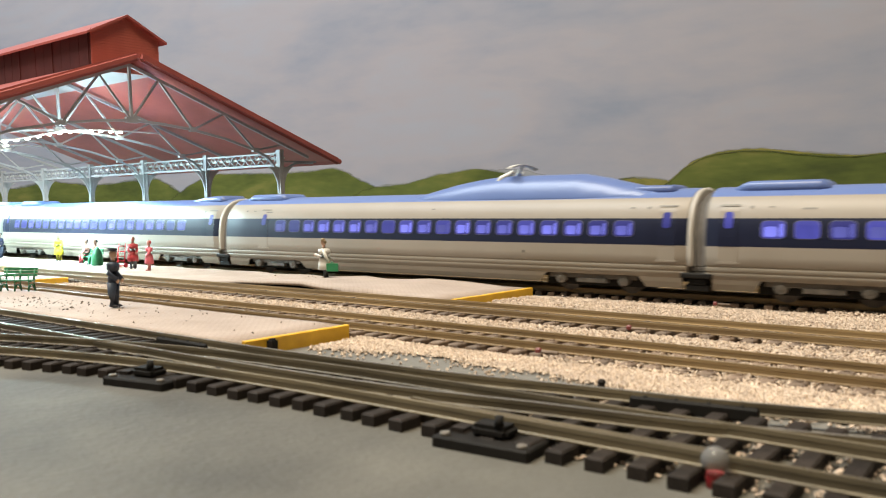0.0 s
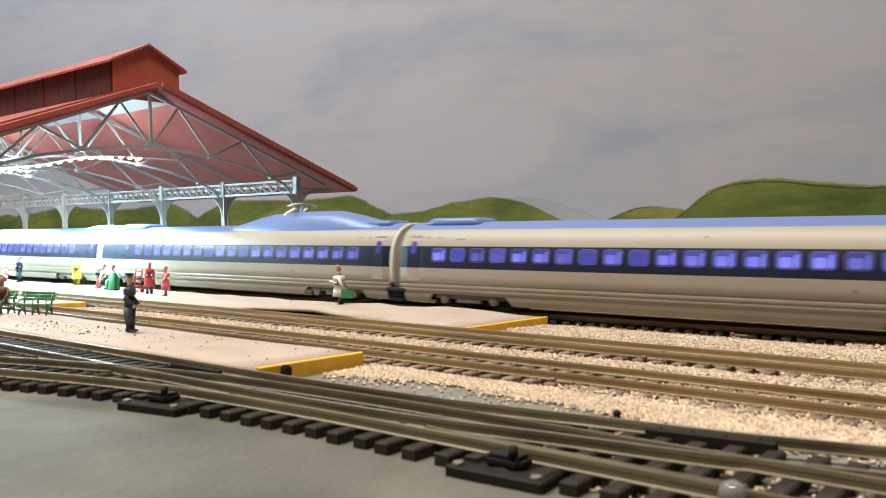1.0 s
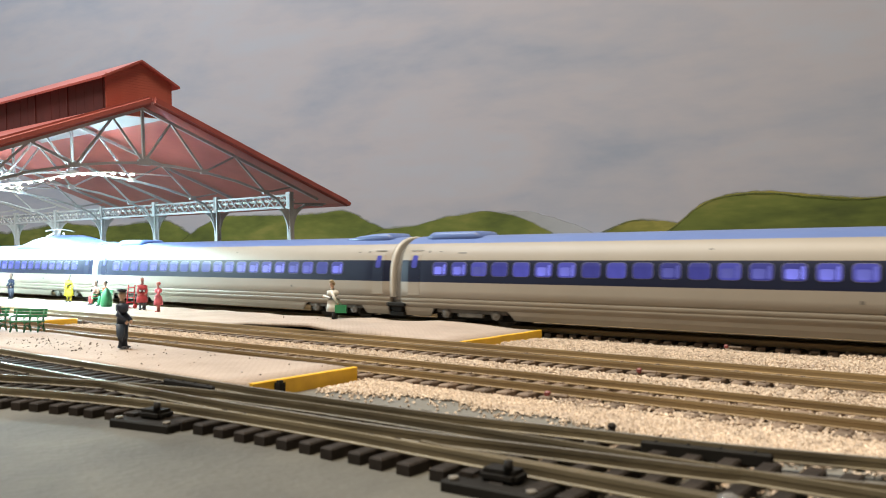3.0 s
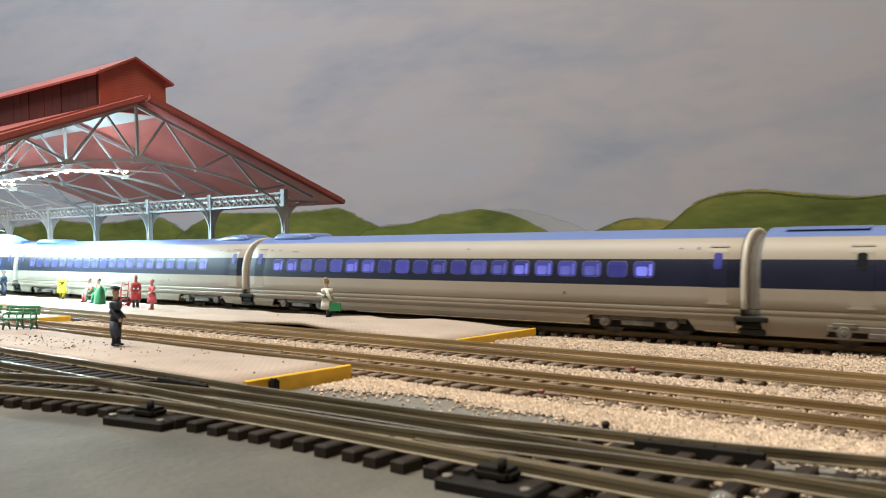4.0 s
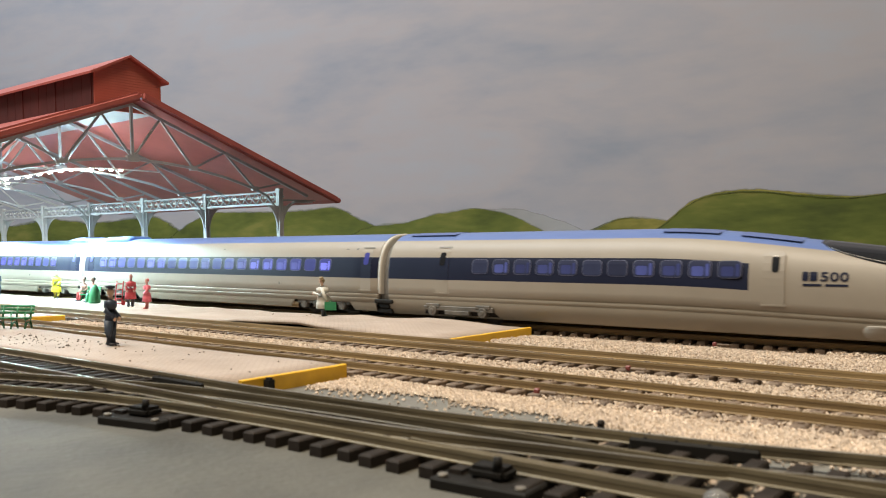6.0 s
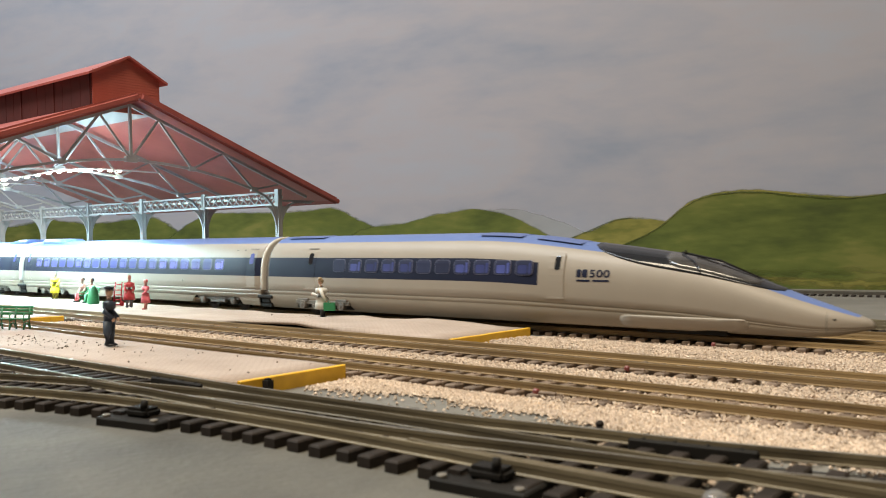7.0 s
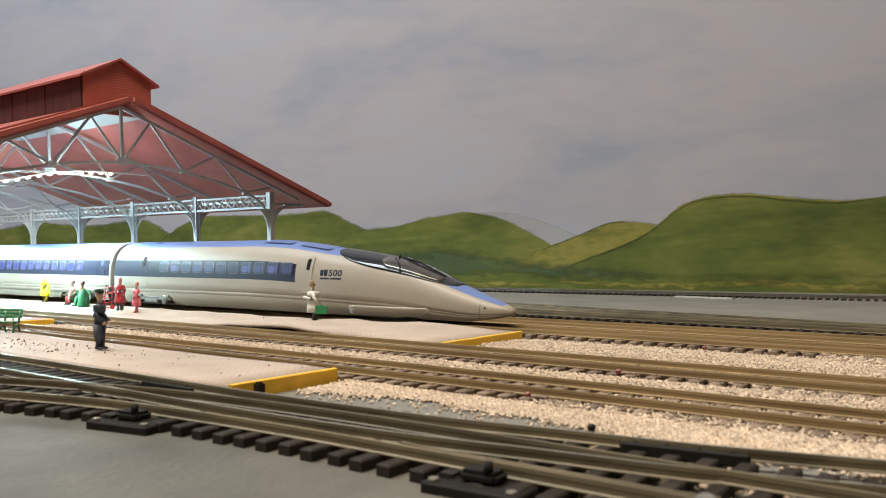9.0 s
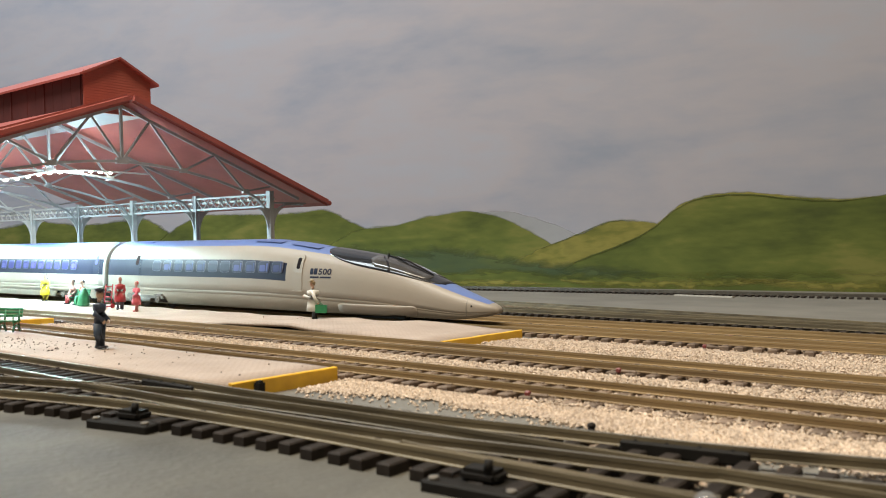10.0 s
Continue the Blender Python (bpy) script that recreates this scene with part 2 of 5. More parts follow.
def bm_loft(bm, rings, closed=True, caps=True, mats=None, smooth=True, flat_at=()):
    """Rings of points of equal length, joined in order. mats: material by the place in the ring."""
    vs = [[bm.verts.new(p) for p in r] for r in rings]
    n = len(rings[0])
    for a, b in zip(vs, vs[1:]):
        for i in range(n if closed else n - 1):
            j = (i + 1) % n
            f = bm.faces.new((a[i], a[j], b[j], b[i]))
            f.smooth = smooth and i not in flat_at
            if mats:
                f.material_index = mats[i]
    if caps:
        bm.faces.new(vs[0][::-1])
        bm.faces.new(vs[-1])
    return vs


def bm_ball(bm, c, r, mi=0, m=None, seg=10, rings=6):
    """An ellipsoid with radii r."""
    top, low = bm.verts.new((c[0], c[1], c[2] + r[2])), bm.verts.new((c[0], c[1], c[2] - r[2]))
    rows = []
    for i in range(1, rings):
        a = math.pi * i / rings
        rows.append([bm.verts.new((c[0] + r[0] * math.sin(a) * math.cos(2 * math.pi * k / seg),
                                   c[1] + r[1] * math.sin(a) * math.sin(2 * math.pi * k / seg), c[2] + r[2] * math.cos(a))) for k in range(seg)])
    fs = []
    for k in range(seg):
        j = (k + 1) % seg
        fs.append(bm.faces.new((top, rows[0][k], rows[0][j])))
        fs.append(bm.faces.new((low, rows[-1][j], rows[-1][k])))
        for a, b in zip(rows, rows[1:]):
            fs.append(bm.faces.new((a[k], b[k], b[j], a[j])))
    for f in fs:
        f.material_index, f.smooth = mi, True
    if m is not None:
        for w in [top, low] + [q for r_ in rows for q in r_]:
            w.co = m @ w.co


def bm_tube(bm, pts, radii, mi=0, seg=8, flat=1.0):
    """A round bar through points, with a radius at each; flat squeezes it in y."""
    rings = []
    for i, p in enumerate(pts):
        a, b = Vector(pts[max(0, i - 1)]), Vector(pts[min(len(pts) - 1, i + 1)])
        q = (b - a).to_track_quat("Z", "Y")
        rings.append([Vector(p) + q @ Vector((radii[i] * math.cos(2 * math.pi * k / seg), flat * radii[i] * math.sin(2 * math.pi * k / seg), 0)) for k in range(seg)])
    n0 = len(bm.faces)
    bm_loft(bm, rings)
    bm.faces.ensure_lookup_table()
    for f in bm.faces[n0:]:
        f.material_index = mi


def mesh_of(name, bm, materials):
    bmesh.ops.recalc_face_normals(bm, faces=bm.faces)
    me = bpy.data.meshes.new(name)
    bm.to_mesh(me)
    bm.free()
    for m in materials if isinstance(materials, (list, tuple)) else [materials]:
        me.materials.append(m)
    return me


def part(name, bm, materials, parent, label=""):
    """One mesh object under a thing or under a part."""
    ob = new(name, mesh_of(name, bm, materials) if isinstance(bm, bmesh.types.BMesh) else bm)
    ob.parent = parent
    return tagged(ob, label)


def thing(name, m, label, category, group="", kind="", bm=None, materials=None):
    ob = new(name, mesh_of(name, bm, materials) if bm else None)
    ob.matrix_world = m
    return tagged(ob, label, category, group, kind)


def empty_bm():
    return bmesh.new()


# ---- the board, the painted wall and the room ----
WALL_AT, WALL_TURN = (-0.309, 0.8523), math.degrees(math.atan(0.228))
WALL = pose(WALL_AT[0], WALL_AT[1], 0, 0, 0, WALL_TURN)   # along x: the wall; -y: towards the layout


def build_room():
    bm = empty_bm()
    bm_box(bm, (-2.6, -1.6, -0.03), (2.0, 1.5, 0.0006))
    thing("ground", Matrix(), "grey painted layout board with dirt and scuffs", "ground", kind="structure", bm=bm, materials=M["board"])
    bm = empty_bm()
    bm_box(bm, (-2.36, 0.0, -0.03), (2.4, 0.02, CEIL))
    thing("wall_north", WALL, "wall painted as an overcast grey-lilac sky", "wall", kind="structure", bm=bm, materials=M["sky"])
    for nm, lo, hi in (("wall_south", (-2.6, -1.62, -0.03), (2.0, -1.6, CEIL)), ("wall_west", (-2.62, -1.6, -0.03), (-2.6, 0.4, CEIL)), ("wall_east", (2.0, -1.6, -0.03), (2.02, 1.45, CEIL))):
        bm = empty_bm()
        bm_box(bm, lo, hi)
        thing(nm, Matrix(), "plain beige room wall behind the layout", "wall", kind="structure", bm=bm, materials=M["room"])
    bm = empty_bm()
    rows = []
    for i in range(61):
        x = -2.3 + 2.9 * i / 60
        e = 0.0015 * noise.noise((x * 25, 4, 4))
        rows.append([(x, 0.131 + e, 0.0007), (x, 0.1425 + e, 0.0009), (x, 0.372 + e, 0.0009), (x, 0.380 + e, 0.0007)])
    bm_loft(bm, rows, smooth=False)
    thing("roadbed", Matrix(), "low grey roadbed that carries the station tracks", "roadbed", kind="structure", bm=bm, materials=M["brightened_board"])
    # added sheet over the far ground; its brighter light is in the colour
    bm = empty_bm()
    bm_loft(bm, [[(x, 0.398 - 0.05 * x, 0.0007), (x, 0.400 - 0.05 * x, 0.0011), (x, 0.842 + 0.228 * (x + 0.309), 0.0011), (x, 0.844 + 0.228 * (x + 0.309), 0.0007)] for x in (-1.4, -0.7, 0.0, 0.7, 1.6)], smooth=False)
    thing("brightened_board", Matrix(), "added lighter sheet that brightens the ground before the painted wall", "board", kind="structure", bm=bm, materials=M["brightened_board"])
    bm = empty_bm()
    bm_box(bm, (-2.7, -1.7, CEIL), (2.1, 1.5, CEIL + 0.02))
    thing("ceiling", Matrix(), "plain white room ceiling", "ceiling", kind="structure", bm=bm, materials=M["ceiling"])


def smooth_line(pts, step=0.006):
    """A rounded line through control points, by Catmull-Rom."""
    out = []
    for i in range(len(pts) - 1):
        p0, p1, p2, p3 = pts[max(0, i - 1)], pts[i], pts[i + 1], pts[min(len(pts) - 1, i + 2)]
        n = max(1, int((p2[0] - p1[0]) / step))
        for k in range(n):
            t = k / n
            out.append(tuple(0.5 * (2 * b + (c - a) * t + (2 * a - 5 * b + 4 * c - d) * t * t + (3 * b - a - 3 * c + d) * t ** 3) for a, b, c, d in zip(p0, p1, p2, p3)))
    return out + [pts[-1]]


def hill(pts, proud, material, label, soft=0.004, name="painted_hill", foot=None):
    """A layer of mural paint up to the line pts; its upper edge thins out over soft metres."""
    line = smooth_line(pts)
    n = len(line) - 1
    bm = empty_bm()
    edge = bm.verts.layers.float.new("edge")
    rows, full = [], []
    for i, (x, z) in enumerate(line):
        z += 0.0008 * noise.noise((x * 60, proud * 900, 0))
        w = soft * (0.9 + 0.8 * noise.noise((x * 25, proud * 700, 4)))
        low = -0.002 if foot is None else z - 0.3 * w - foot * math.sin(math.pi * (0.05 + 0.9 * i / n))
        mid = max(z - 0.6 * w, low + 0.001)
        rows.append([(x, -proud, max(z + 0.4 * w, mid + 0.001)), (x, -proud, mid), (x, -proud, (mid + low) / 2), (x, -proud, low), (x, -0.0001, low), (x, -0.0001, max(z + 0.4 * w, mid + 0.001))])
        fade = 1.0 if foot is None else math.sin(math.pi * i / n)
        full.append([0.0, fade, fade, 1.0 if foot is None else 0.0, 0.0, 0.0])
    for vs, es in zip(bm_loft(bm, rows, smooth=False), full):
        for v, e in zip(vs, es):
            v[edge] = e
    group = "hills on the wall" if foot is None else "brush strokes on the wall"
    thing(name, WALL, label, "painted hill" if foot is None else "paint stroke", group, bm=bm, materials=material)


def build_hills():
    hill([(-0.26, 0.088), (-0.223, 0.09), (-0.195, 0.09), (-0.167, 0.083), (-0.14, 0.074), (-0.113, 0.062), (-0.08, 0.04), (-0.05, 0.02)], 0.0006, M["hill_pale"], "pale grey far hill painted on the wall", 0.003)
    hill([(-1.5, 0.075), (-1.3, 0.09), (-1.15, 0.078), (-1.065, 0.082), (-1.013, 0.088), (-0.988, 0.093), (-0.938, 0.089), (-0.878, 0.084), (-0.798, 0.09), (-0.76, 0.092), (-0.712, 0.072), (-0.69, 0.05)], 0.0012, M["hill"], "olive green hill painted on the wall", 0.009)
    hill([(-0.74, 0.05), (-0.712, 0.07), (-0.681, 0.085), (-0.65, 0.094), (-0.591, 0.095), (-0.534, 0.094), (-0.48, 0.096), (-0.445, 0.097), (-0.415, 0.084), (-0.386, 0.073), (-0.345, 0.060), (-0.30, 0.03)], 0.0018, M["hill"], "dark green hill painted on the wall")
    hill([(-0.46, 0.04), (-0.42, 0.062), (-0.386, 0.073), (-0.345, 0.076), (-0.298, 0.086), (-0.253, 0.091), (-0.216, 0.087), (-0.181, 0.073), (-0.143, 0.052), (-0.110, 0.03), (-0.08, 0.015)], 0.0024, M["hill"], "rounded green hill painted on the wall")
    hill([(-0.22, 0.02), (-0.18, 0.034), (-0.153, 0.046), (-0.126, 0.056), (-0.1, 0.066), (-0.074, 0.076), (-0.043, 0.076), (-0.018, 0.072), (0.03, 0.06), (0.08, 0.03)], 0.003, M["hill_light"], "light green low hill painted on the wall")
    hill([(-0.19, 0.012), (-0.15, 0.018), (-0.12, 0.027), (-0.087, 0.04), (-0.049, 0.055), (-0.021, 0.071), (-0.006, 0.085), (0.024, 0.099), (0.069, 0.102), (0.113, 0.096), (0.155, 0.0925), (0.19, 0.096), (0.3, 0.11), (0.5, 0.09), (0.8, 0.1), (1.2, 0.08)], 0.0036, M["hill"], "broad green hill painted on the wall")
    hill([(-0.04, 0.055), (-0.015, 0.078), (0.002, 0.092), (0.03, 0.1022), (0.069, 0.1045), (0.113, 0.0992), (0.155, 0.0950), (0.19, 0.0965), (0.3, 0.108)], 0.0033, M["hill_light"], "pale green fringe of paint along a hill's crest", 0.003)
    hill([(-0.62, 0.020), (-0.52, 0.036), (-0.42, 0.044), (-0.34, 0.040), (-0.27, 0.044), (-0.20, 0.034), (-0.14, 0.026), (-0.08, 0.022), (-0.02, 0.012)], 0.0040, M["hill_dark"], "dark blue-green wooded slope painted on the wall", 0.022)
    hill([(-0.72, 0.012), (-0.6, 0.02), (-0.5, 0.016), (-0.4, 0.022), (-0.3, 0.015), (-0.2, 0.02), (-0.1, 0.014), (0.1, 0.018), (0.4, 0.02), (1.2, 0.02)], 0.0042, M["hill"], "dark green foot of the hills painted on the wall", 0.014)


def stroke(pts, width, proud, material, label):
    """A brush stroke on the mural, thick in the middle and thin at its ends."""
    line = smooth_line(pts)
    n = len(line) - 1
    bm = empty_bm()
    edge = bm.verts.layers.float.new("edge")
    rows = []
    for i, (x, z) in enumerate(line):
        w = width * (0.15 + math.sin(math.pi * i / n) * (0.7 + 0.5 * noise.noise((x * 70, proud * 500, 2))))
        z += 0.0006 * noise.noise((x * 60, proud * 900, 0))
        rows.append([(x, -proud, z + 0.3 * w), (x, -proud, z - 0.5 * w), (x, -proud, z - 2.2 * w), (x, -proud + 0.0008, z - 2.2 * w), (x, -proud + 0.0008, z + 0.3 * w)])
    for vs in bm_loft(bm, rows, smooth=False):
        vs[1][edge] = 0.75
    thing("paint_stroke", WALL, label, "paint stroke", "brush strokes on the wall", bm=bm, materials=material)


def build_strokes():
    dark = "dark green brush stroke along a painted hill"
    stroke([(-0.12, 0.0275), (-0.087, 0.0405), (-0.049, 0.0555), (-0.021, 0.0715), (-0.006, 0.0855)], 0.0014, 0.0041, M["stroke"], dark)
    stroke([(-0.006, 0.0855), (0.024, 0.0992), (0.069, 0.1022), (0.113, 0.0962), (0.155, 0.0928), (0.19, 0.0962)], 0.0011, 0.0041, M["stroke"], dark)
    stroke([(-0.153, 0.0462), (-0.126, 0.0562), (-0.1, 0.0662), (-0.074, 0.0762), (-0.043, 0.0762)], 0.0010, 0.0035, M["stroke"], dark)
    pale = "pale yellow-green brush stroke at the foot of a painted hill"
    for x0, z0, run, tilt, w in ((-0.30, 0.0095, 0.16, -0.003, 0.006), (-0.13, 0.0095, 0.24, 0.003, 0.007), (0.06, 0.012, 0.22, 0.002, 0.008)):
        stroke([(x0 + run * k / 4, z0 + tilt * k / 4 + 0.0015 * math.sin(1.7 * k + 30 * x0)) for k in range(5)], w, 0.0046, M["hill_light"], pale)


# ---- tracks ----
GAUGE = 0.0165
RAIL_HALF = [(-0.0008, 0), (-0.0008, 0.0002), (-0.00050, 0.0004), (-0.00046, 0.0013), (-0.00052, 0.00138), (-0.00045, 0.0021), (0.00045, 0.0021), (0.00052, 0.00138), (0.00046, 0.0013), (0.00050, 0.0004), (0.0008, 0.0002), (0.0008, 0)]
RAIL_MATS = [0, 0, 0, 0, 0, 1, 0, 0, 0, 0, 0, 0]


def rail_bm(pts, dz=0.0):
    bm = empty_bm()
    rings = []
    for i, p in enumerate(pts):
        a, b = Vector(pts[max(0, i - 1)]), Vector(pts[min(len(pts) - 1, i + 1)])
        n = (b - a).normalized()
        side = Vector((-n.y, n.x))
        rings.append([(p[0] + side.x * w, p[1] + side.y * w, RAIL - 0.0021 + h + dz) for w, h in RAIL_HALF])
    bm_loft(bm, rings, mats=RAIL_MATS, smooth=False)
    return bm


def offset_line(pts, d):
    out = []
    for i, p in enumerate(pts):
        a, b = Vector(pts[max(0, i - 1)]), Vector(pts[min(len(pts) - 1, i + 1)])
        n = (b - a).normalized()
        out.append((p[0] - n.y * d, p[1] + n.x * d))
    return out


def even(pts, step):
    """Points and headings at even steps along a line."""
    out, need = [], 0.0
    for a, b in zip(pts, pts[1:]):
        a, b = Vector(a), Vector(b)
        ln = (b - a).length
        while need <= ln:
            p = a.lerp(b, need / ln)
            out.append((p.x, p.y, math.atan2(b.y - a.y, b.x - a.x)))
            need += step
        need -= ln
    return out


TIE_TOP = RAIL - 0.0021


def tie_mesh(material, length=0.0275, width=0.0033):
    bm = empty_bm()
    b = 0.0003
    lo = [(-width / 2, -length / 2, 0), (width / 2, -length / 2, 0), (width / 2, length / 2, 0), (-width / 2, length / 2, 0)]
    z = TIE_TOP
    rings = [lo, [(x, y, z - b) for x, y, _ in lo], [(x - math.copysign(b, x), y - math.copysign(b, y), z) for x, y, _ in lo]]
    bm_loft(bm, rings, smooth=False)
    for s in (-1, 1):
        for t in (-1, 1):
            bm_box(bm, (-0.0006, s * GAUGE / 2 + t * 0.0017 - 0.0005, z - 0.0002), (0.0006, s * GAUGE / 2 + t * 0.0017 + 0.0005, z + 0.0003))
    return mesh_of("tie", bm, material)


def track(name, pts, tie_material, near, label, step=0.0061, skip=None, dz=0.0, long=None, rail="rail", top=None):
    """Two rails on ties along pts; near: the stretch of x where each tie is a part of its own."""
    t = thing(name, Matrix(), label, "track", "railway tracks", kind="structure")
    for s in (-1, 1):
        line = offset_line(pts, s * GAUGE / 2)
        part("rail", rail_bm(line, dz), [M[rail], M[top or rail]], t)
    slim = 0.0029 if tie_material == M["tie_black"] else 0.0033
    me = tie_mesh(tie_material, width=slim)
    wide = tie_mesh(tie_material, 0.038, slim)
    rest = empty_bm()
    for x, y, a in even(pts, step):
        if skip and skip(x, y):
            continue
        m = pose(x + random.uniform(-0.0003, 0.0003), y + random.uniform(-0.0004, 0.0004), random.uniform(-0.0001, 0.0001), 0, 0, math.degrees(a) + random.uniform(-1.2, 1.2))
        if near[0] < x < near[1]:
            over = long and long[0] < x < long[1]   # ties that carry both tracks of the points
            ob = part("tie", wide if over else me, None, t)
            ob.matrix_local = m @ pose(0, 0.00525 if over else 0, 0)
        else:
            bm_box(rest, (-0.00165, -0.0138, 0), (0.00165, 0.0138, TIE_TOP), m=m)
    tagged(part("far_ties", rest, tie_material, t), kind="stuff")
    return t


def build_tracks():
    line = [(-2.4, 0.0), (0.6, 0.0)]
    straight = lambda y: [(a, y) for a, _ in line]
    track("track_train", straight(TRAIN_Y), M["tie"], (-0.30, 0.06), "brown rusty track that the train runs on", top="rail_top")
    track("track_middle", straight(0.2335), M["tie"], (-0.36, 0.06), "brown rusty track beside the far platform", top="rail_top")
    track("track_inner", straight(0.1825), M["tie"], (-0.36, 0.06), "brown rusty track beside the near platform", top="rail_top")
    track("track_passing", straight(0.362), M["tie"], (-0.30, 0.06), "brown rusty track close beside the train's track", top="rail_top")
    main = [(-0.46, -0.02), (-0.38, 0.028), (-0.30, 0.066), (-0.24, 0.0885), (-0.205, 0.1005), (-0.17, 0.1095), (-0.141, 0.1128), (-0.117, 0.1144), (-0.095, 0.1150), (-0.06, 0.1152), (-0.03, 0.1152), (0.0, 0.1152), (0.03, 0.1152)]
    main = smooth_line(main, 0.008) + [(0.25, 0.1152), (0.5, 0.1152)]
    front = track("track_front", main, M["tie_black"], (-0.26, 0.04), "weathered track with black ties in the foreground", long=(-0.158, -0.006), rail="rail_old")
    side = [(-2.4, 0.1203), (-0.36, 0.1203)] + smooth_line([(-0.34, 0.1203), (-0.28, 0.1203), (-0.22, 0.1203), (-0.18, 0.1203), (-0.15, 0.1203), (-0.1, 0.1225), (-0.07, 0.127), (-0.045, 0.1305), (-0.019, 0.1367), (0.03, 0.149)], 0.008)

    def on_main(x, y):
        return -0.162 < x < -0.002 or any(abs(x - a) < 0.006 and abs(y - b) < 0.0155 for a, b in main)
    track("track_siding", side, M["tie_black"], (-0.36, 0.04), "weathered track with black ties joining the front track", skip=on_main, dz=-0.00015, rail="rail_old", top="rail_glint")
    for run in ([(-0.090, 0.1098), (-0.084, 0.1092), (-0.040, 0.1092), (-0.034, 0.1098)], [(-0.215, 0.1073), (-0.200, 0.1108), (-0.174, 0.1122)]):
        part("check_rail", rail_bm(run, -0.0003), [M["rail_old"], M["rail_old"]], front)
    track("track_back", [(-0.44, 0.436), (0.5, 0.382)], M["tie_black"], (-0.30, 0.1), "weathered track with black ties behind the train's track", rail="rail_old")
    track("track_back_branch", [(-0.44, 0.508), (0.0, 0.418)], M["tie"], (-0.30, 0.1), "brown track that joins the back track", skip=lambda x, y: abs(y - (0.4107 - 0.0574 * x)) < 0.022, rail="rail_old")
    track("track_wall", [(-1.4, 0.60), (-0.47, 0.703), (-0.095, 0.748), (1.2, 0.90)], M["tie_black"], (-0.55, 0.0), "track with black ties along the foot of the painted wall", rail="rail_dark")


# ---- platforms ----
def platform(x0, x1, y0, y1, top, label, bulge=0.0):
    t = thing("platform", Matrix(), label, "platform", "station platforms", kind="structure")
    bm = empty_bm()
    nx, ny = 110, 14
    grid = []
    for i in range(nx + 1):
        x = x0 + (x1 - x0) * i / nx
        row = []
        for j in range(ny + 1):
            v = j / ny
            y = y0 + (y1 - y0) * v
            z = top + 0.0005 * noise.noise((x * 25, y * 40, 3)) + 0.00012 * noise.noise((x * 160, y * 160, 8))
            if bulge:
                z += bulge * math.exp(-((x - (x1 - 0.092)) / 0.042) ** 2) * (1 - v) ** 1.5
                z += 0.45 * bulge * math.exp(-((x - (x1 - 0.036)) / 0.016) ** 2) * (1 - v) + 0.0003 * math.sin(x * 160 + 3 * v)
                z += v ** 0.7 * (1 - 0.25 * v) * (0.0017 * math.exp(-((x - x1 + 0.092) / 0.017) ** 2) + 0.0026 * math.exp(-((x - x1 + 0.047) / 0.021) ** 2))
                y += -0.3 * bulge * math.exp(-((x - (x1 - 0.05)) / 0.03) ** 2) * (1 - v)
            row.append((x, y, z))
        grid.append([(x, row[0][1], 0.0026 if bulge == 0 else max(0.0026, row[0][2] - 0.0016) if x < x1 - 0.058 else 0.0026)] + row + [(x, y1, 0.0026)])
    bm_loft(bm, grid, smooth=True)
    part("paving", bm, M["paving"], t, "pale pink-tan embossed paving card")
    bm = empty_bm()
    w = 0.0014
    n = 12
    rows = []
    for k in range(n + 1):
        y = y0 + (y1 - y0) * k / n
        h = top + 0.0003 + 0.00015 * noise.noise((y * 200, 1, 1))
        rows.append([(x1, y, 0), (x1 + w, y, 0), (x1 + w, y, h - 0.0002), (x1 + w - 0.0002, y, h), (x1, y, h)])
    bm_loft(bm, rows, smooth=False)
    part("end_board", bm, M["yellow"], t, "yellow painted end board")
    return t


def build_platforms():
    p = platform(-1.7, -0.1635, 0.1305, 0.1685, 0.0047, "pale tan platform with a yellow end")
    bm = empty_bm()
    bm_box(bm, (-0.1622, 0.1375, 0.0005), (-0.1600, 0.1395, 0.0044))
    bm_box(bm, (-0.1618, 0.1379, 0.0044), (-0.1604, 0.1391, 0.0049))
    part("stop_block", bm, M["black"], p, "small black block")
    platform(-1.7, -0.180, 0.2428, 0.3010, 0.0046, "pale tan platform with a buckled near edge and a yellow end", bulge=0.0026)
    platform(-1.7, -0.413, 0.1955, 0.2155, 0.0046, "narrow platform with a yellow end between two tracks")


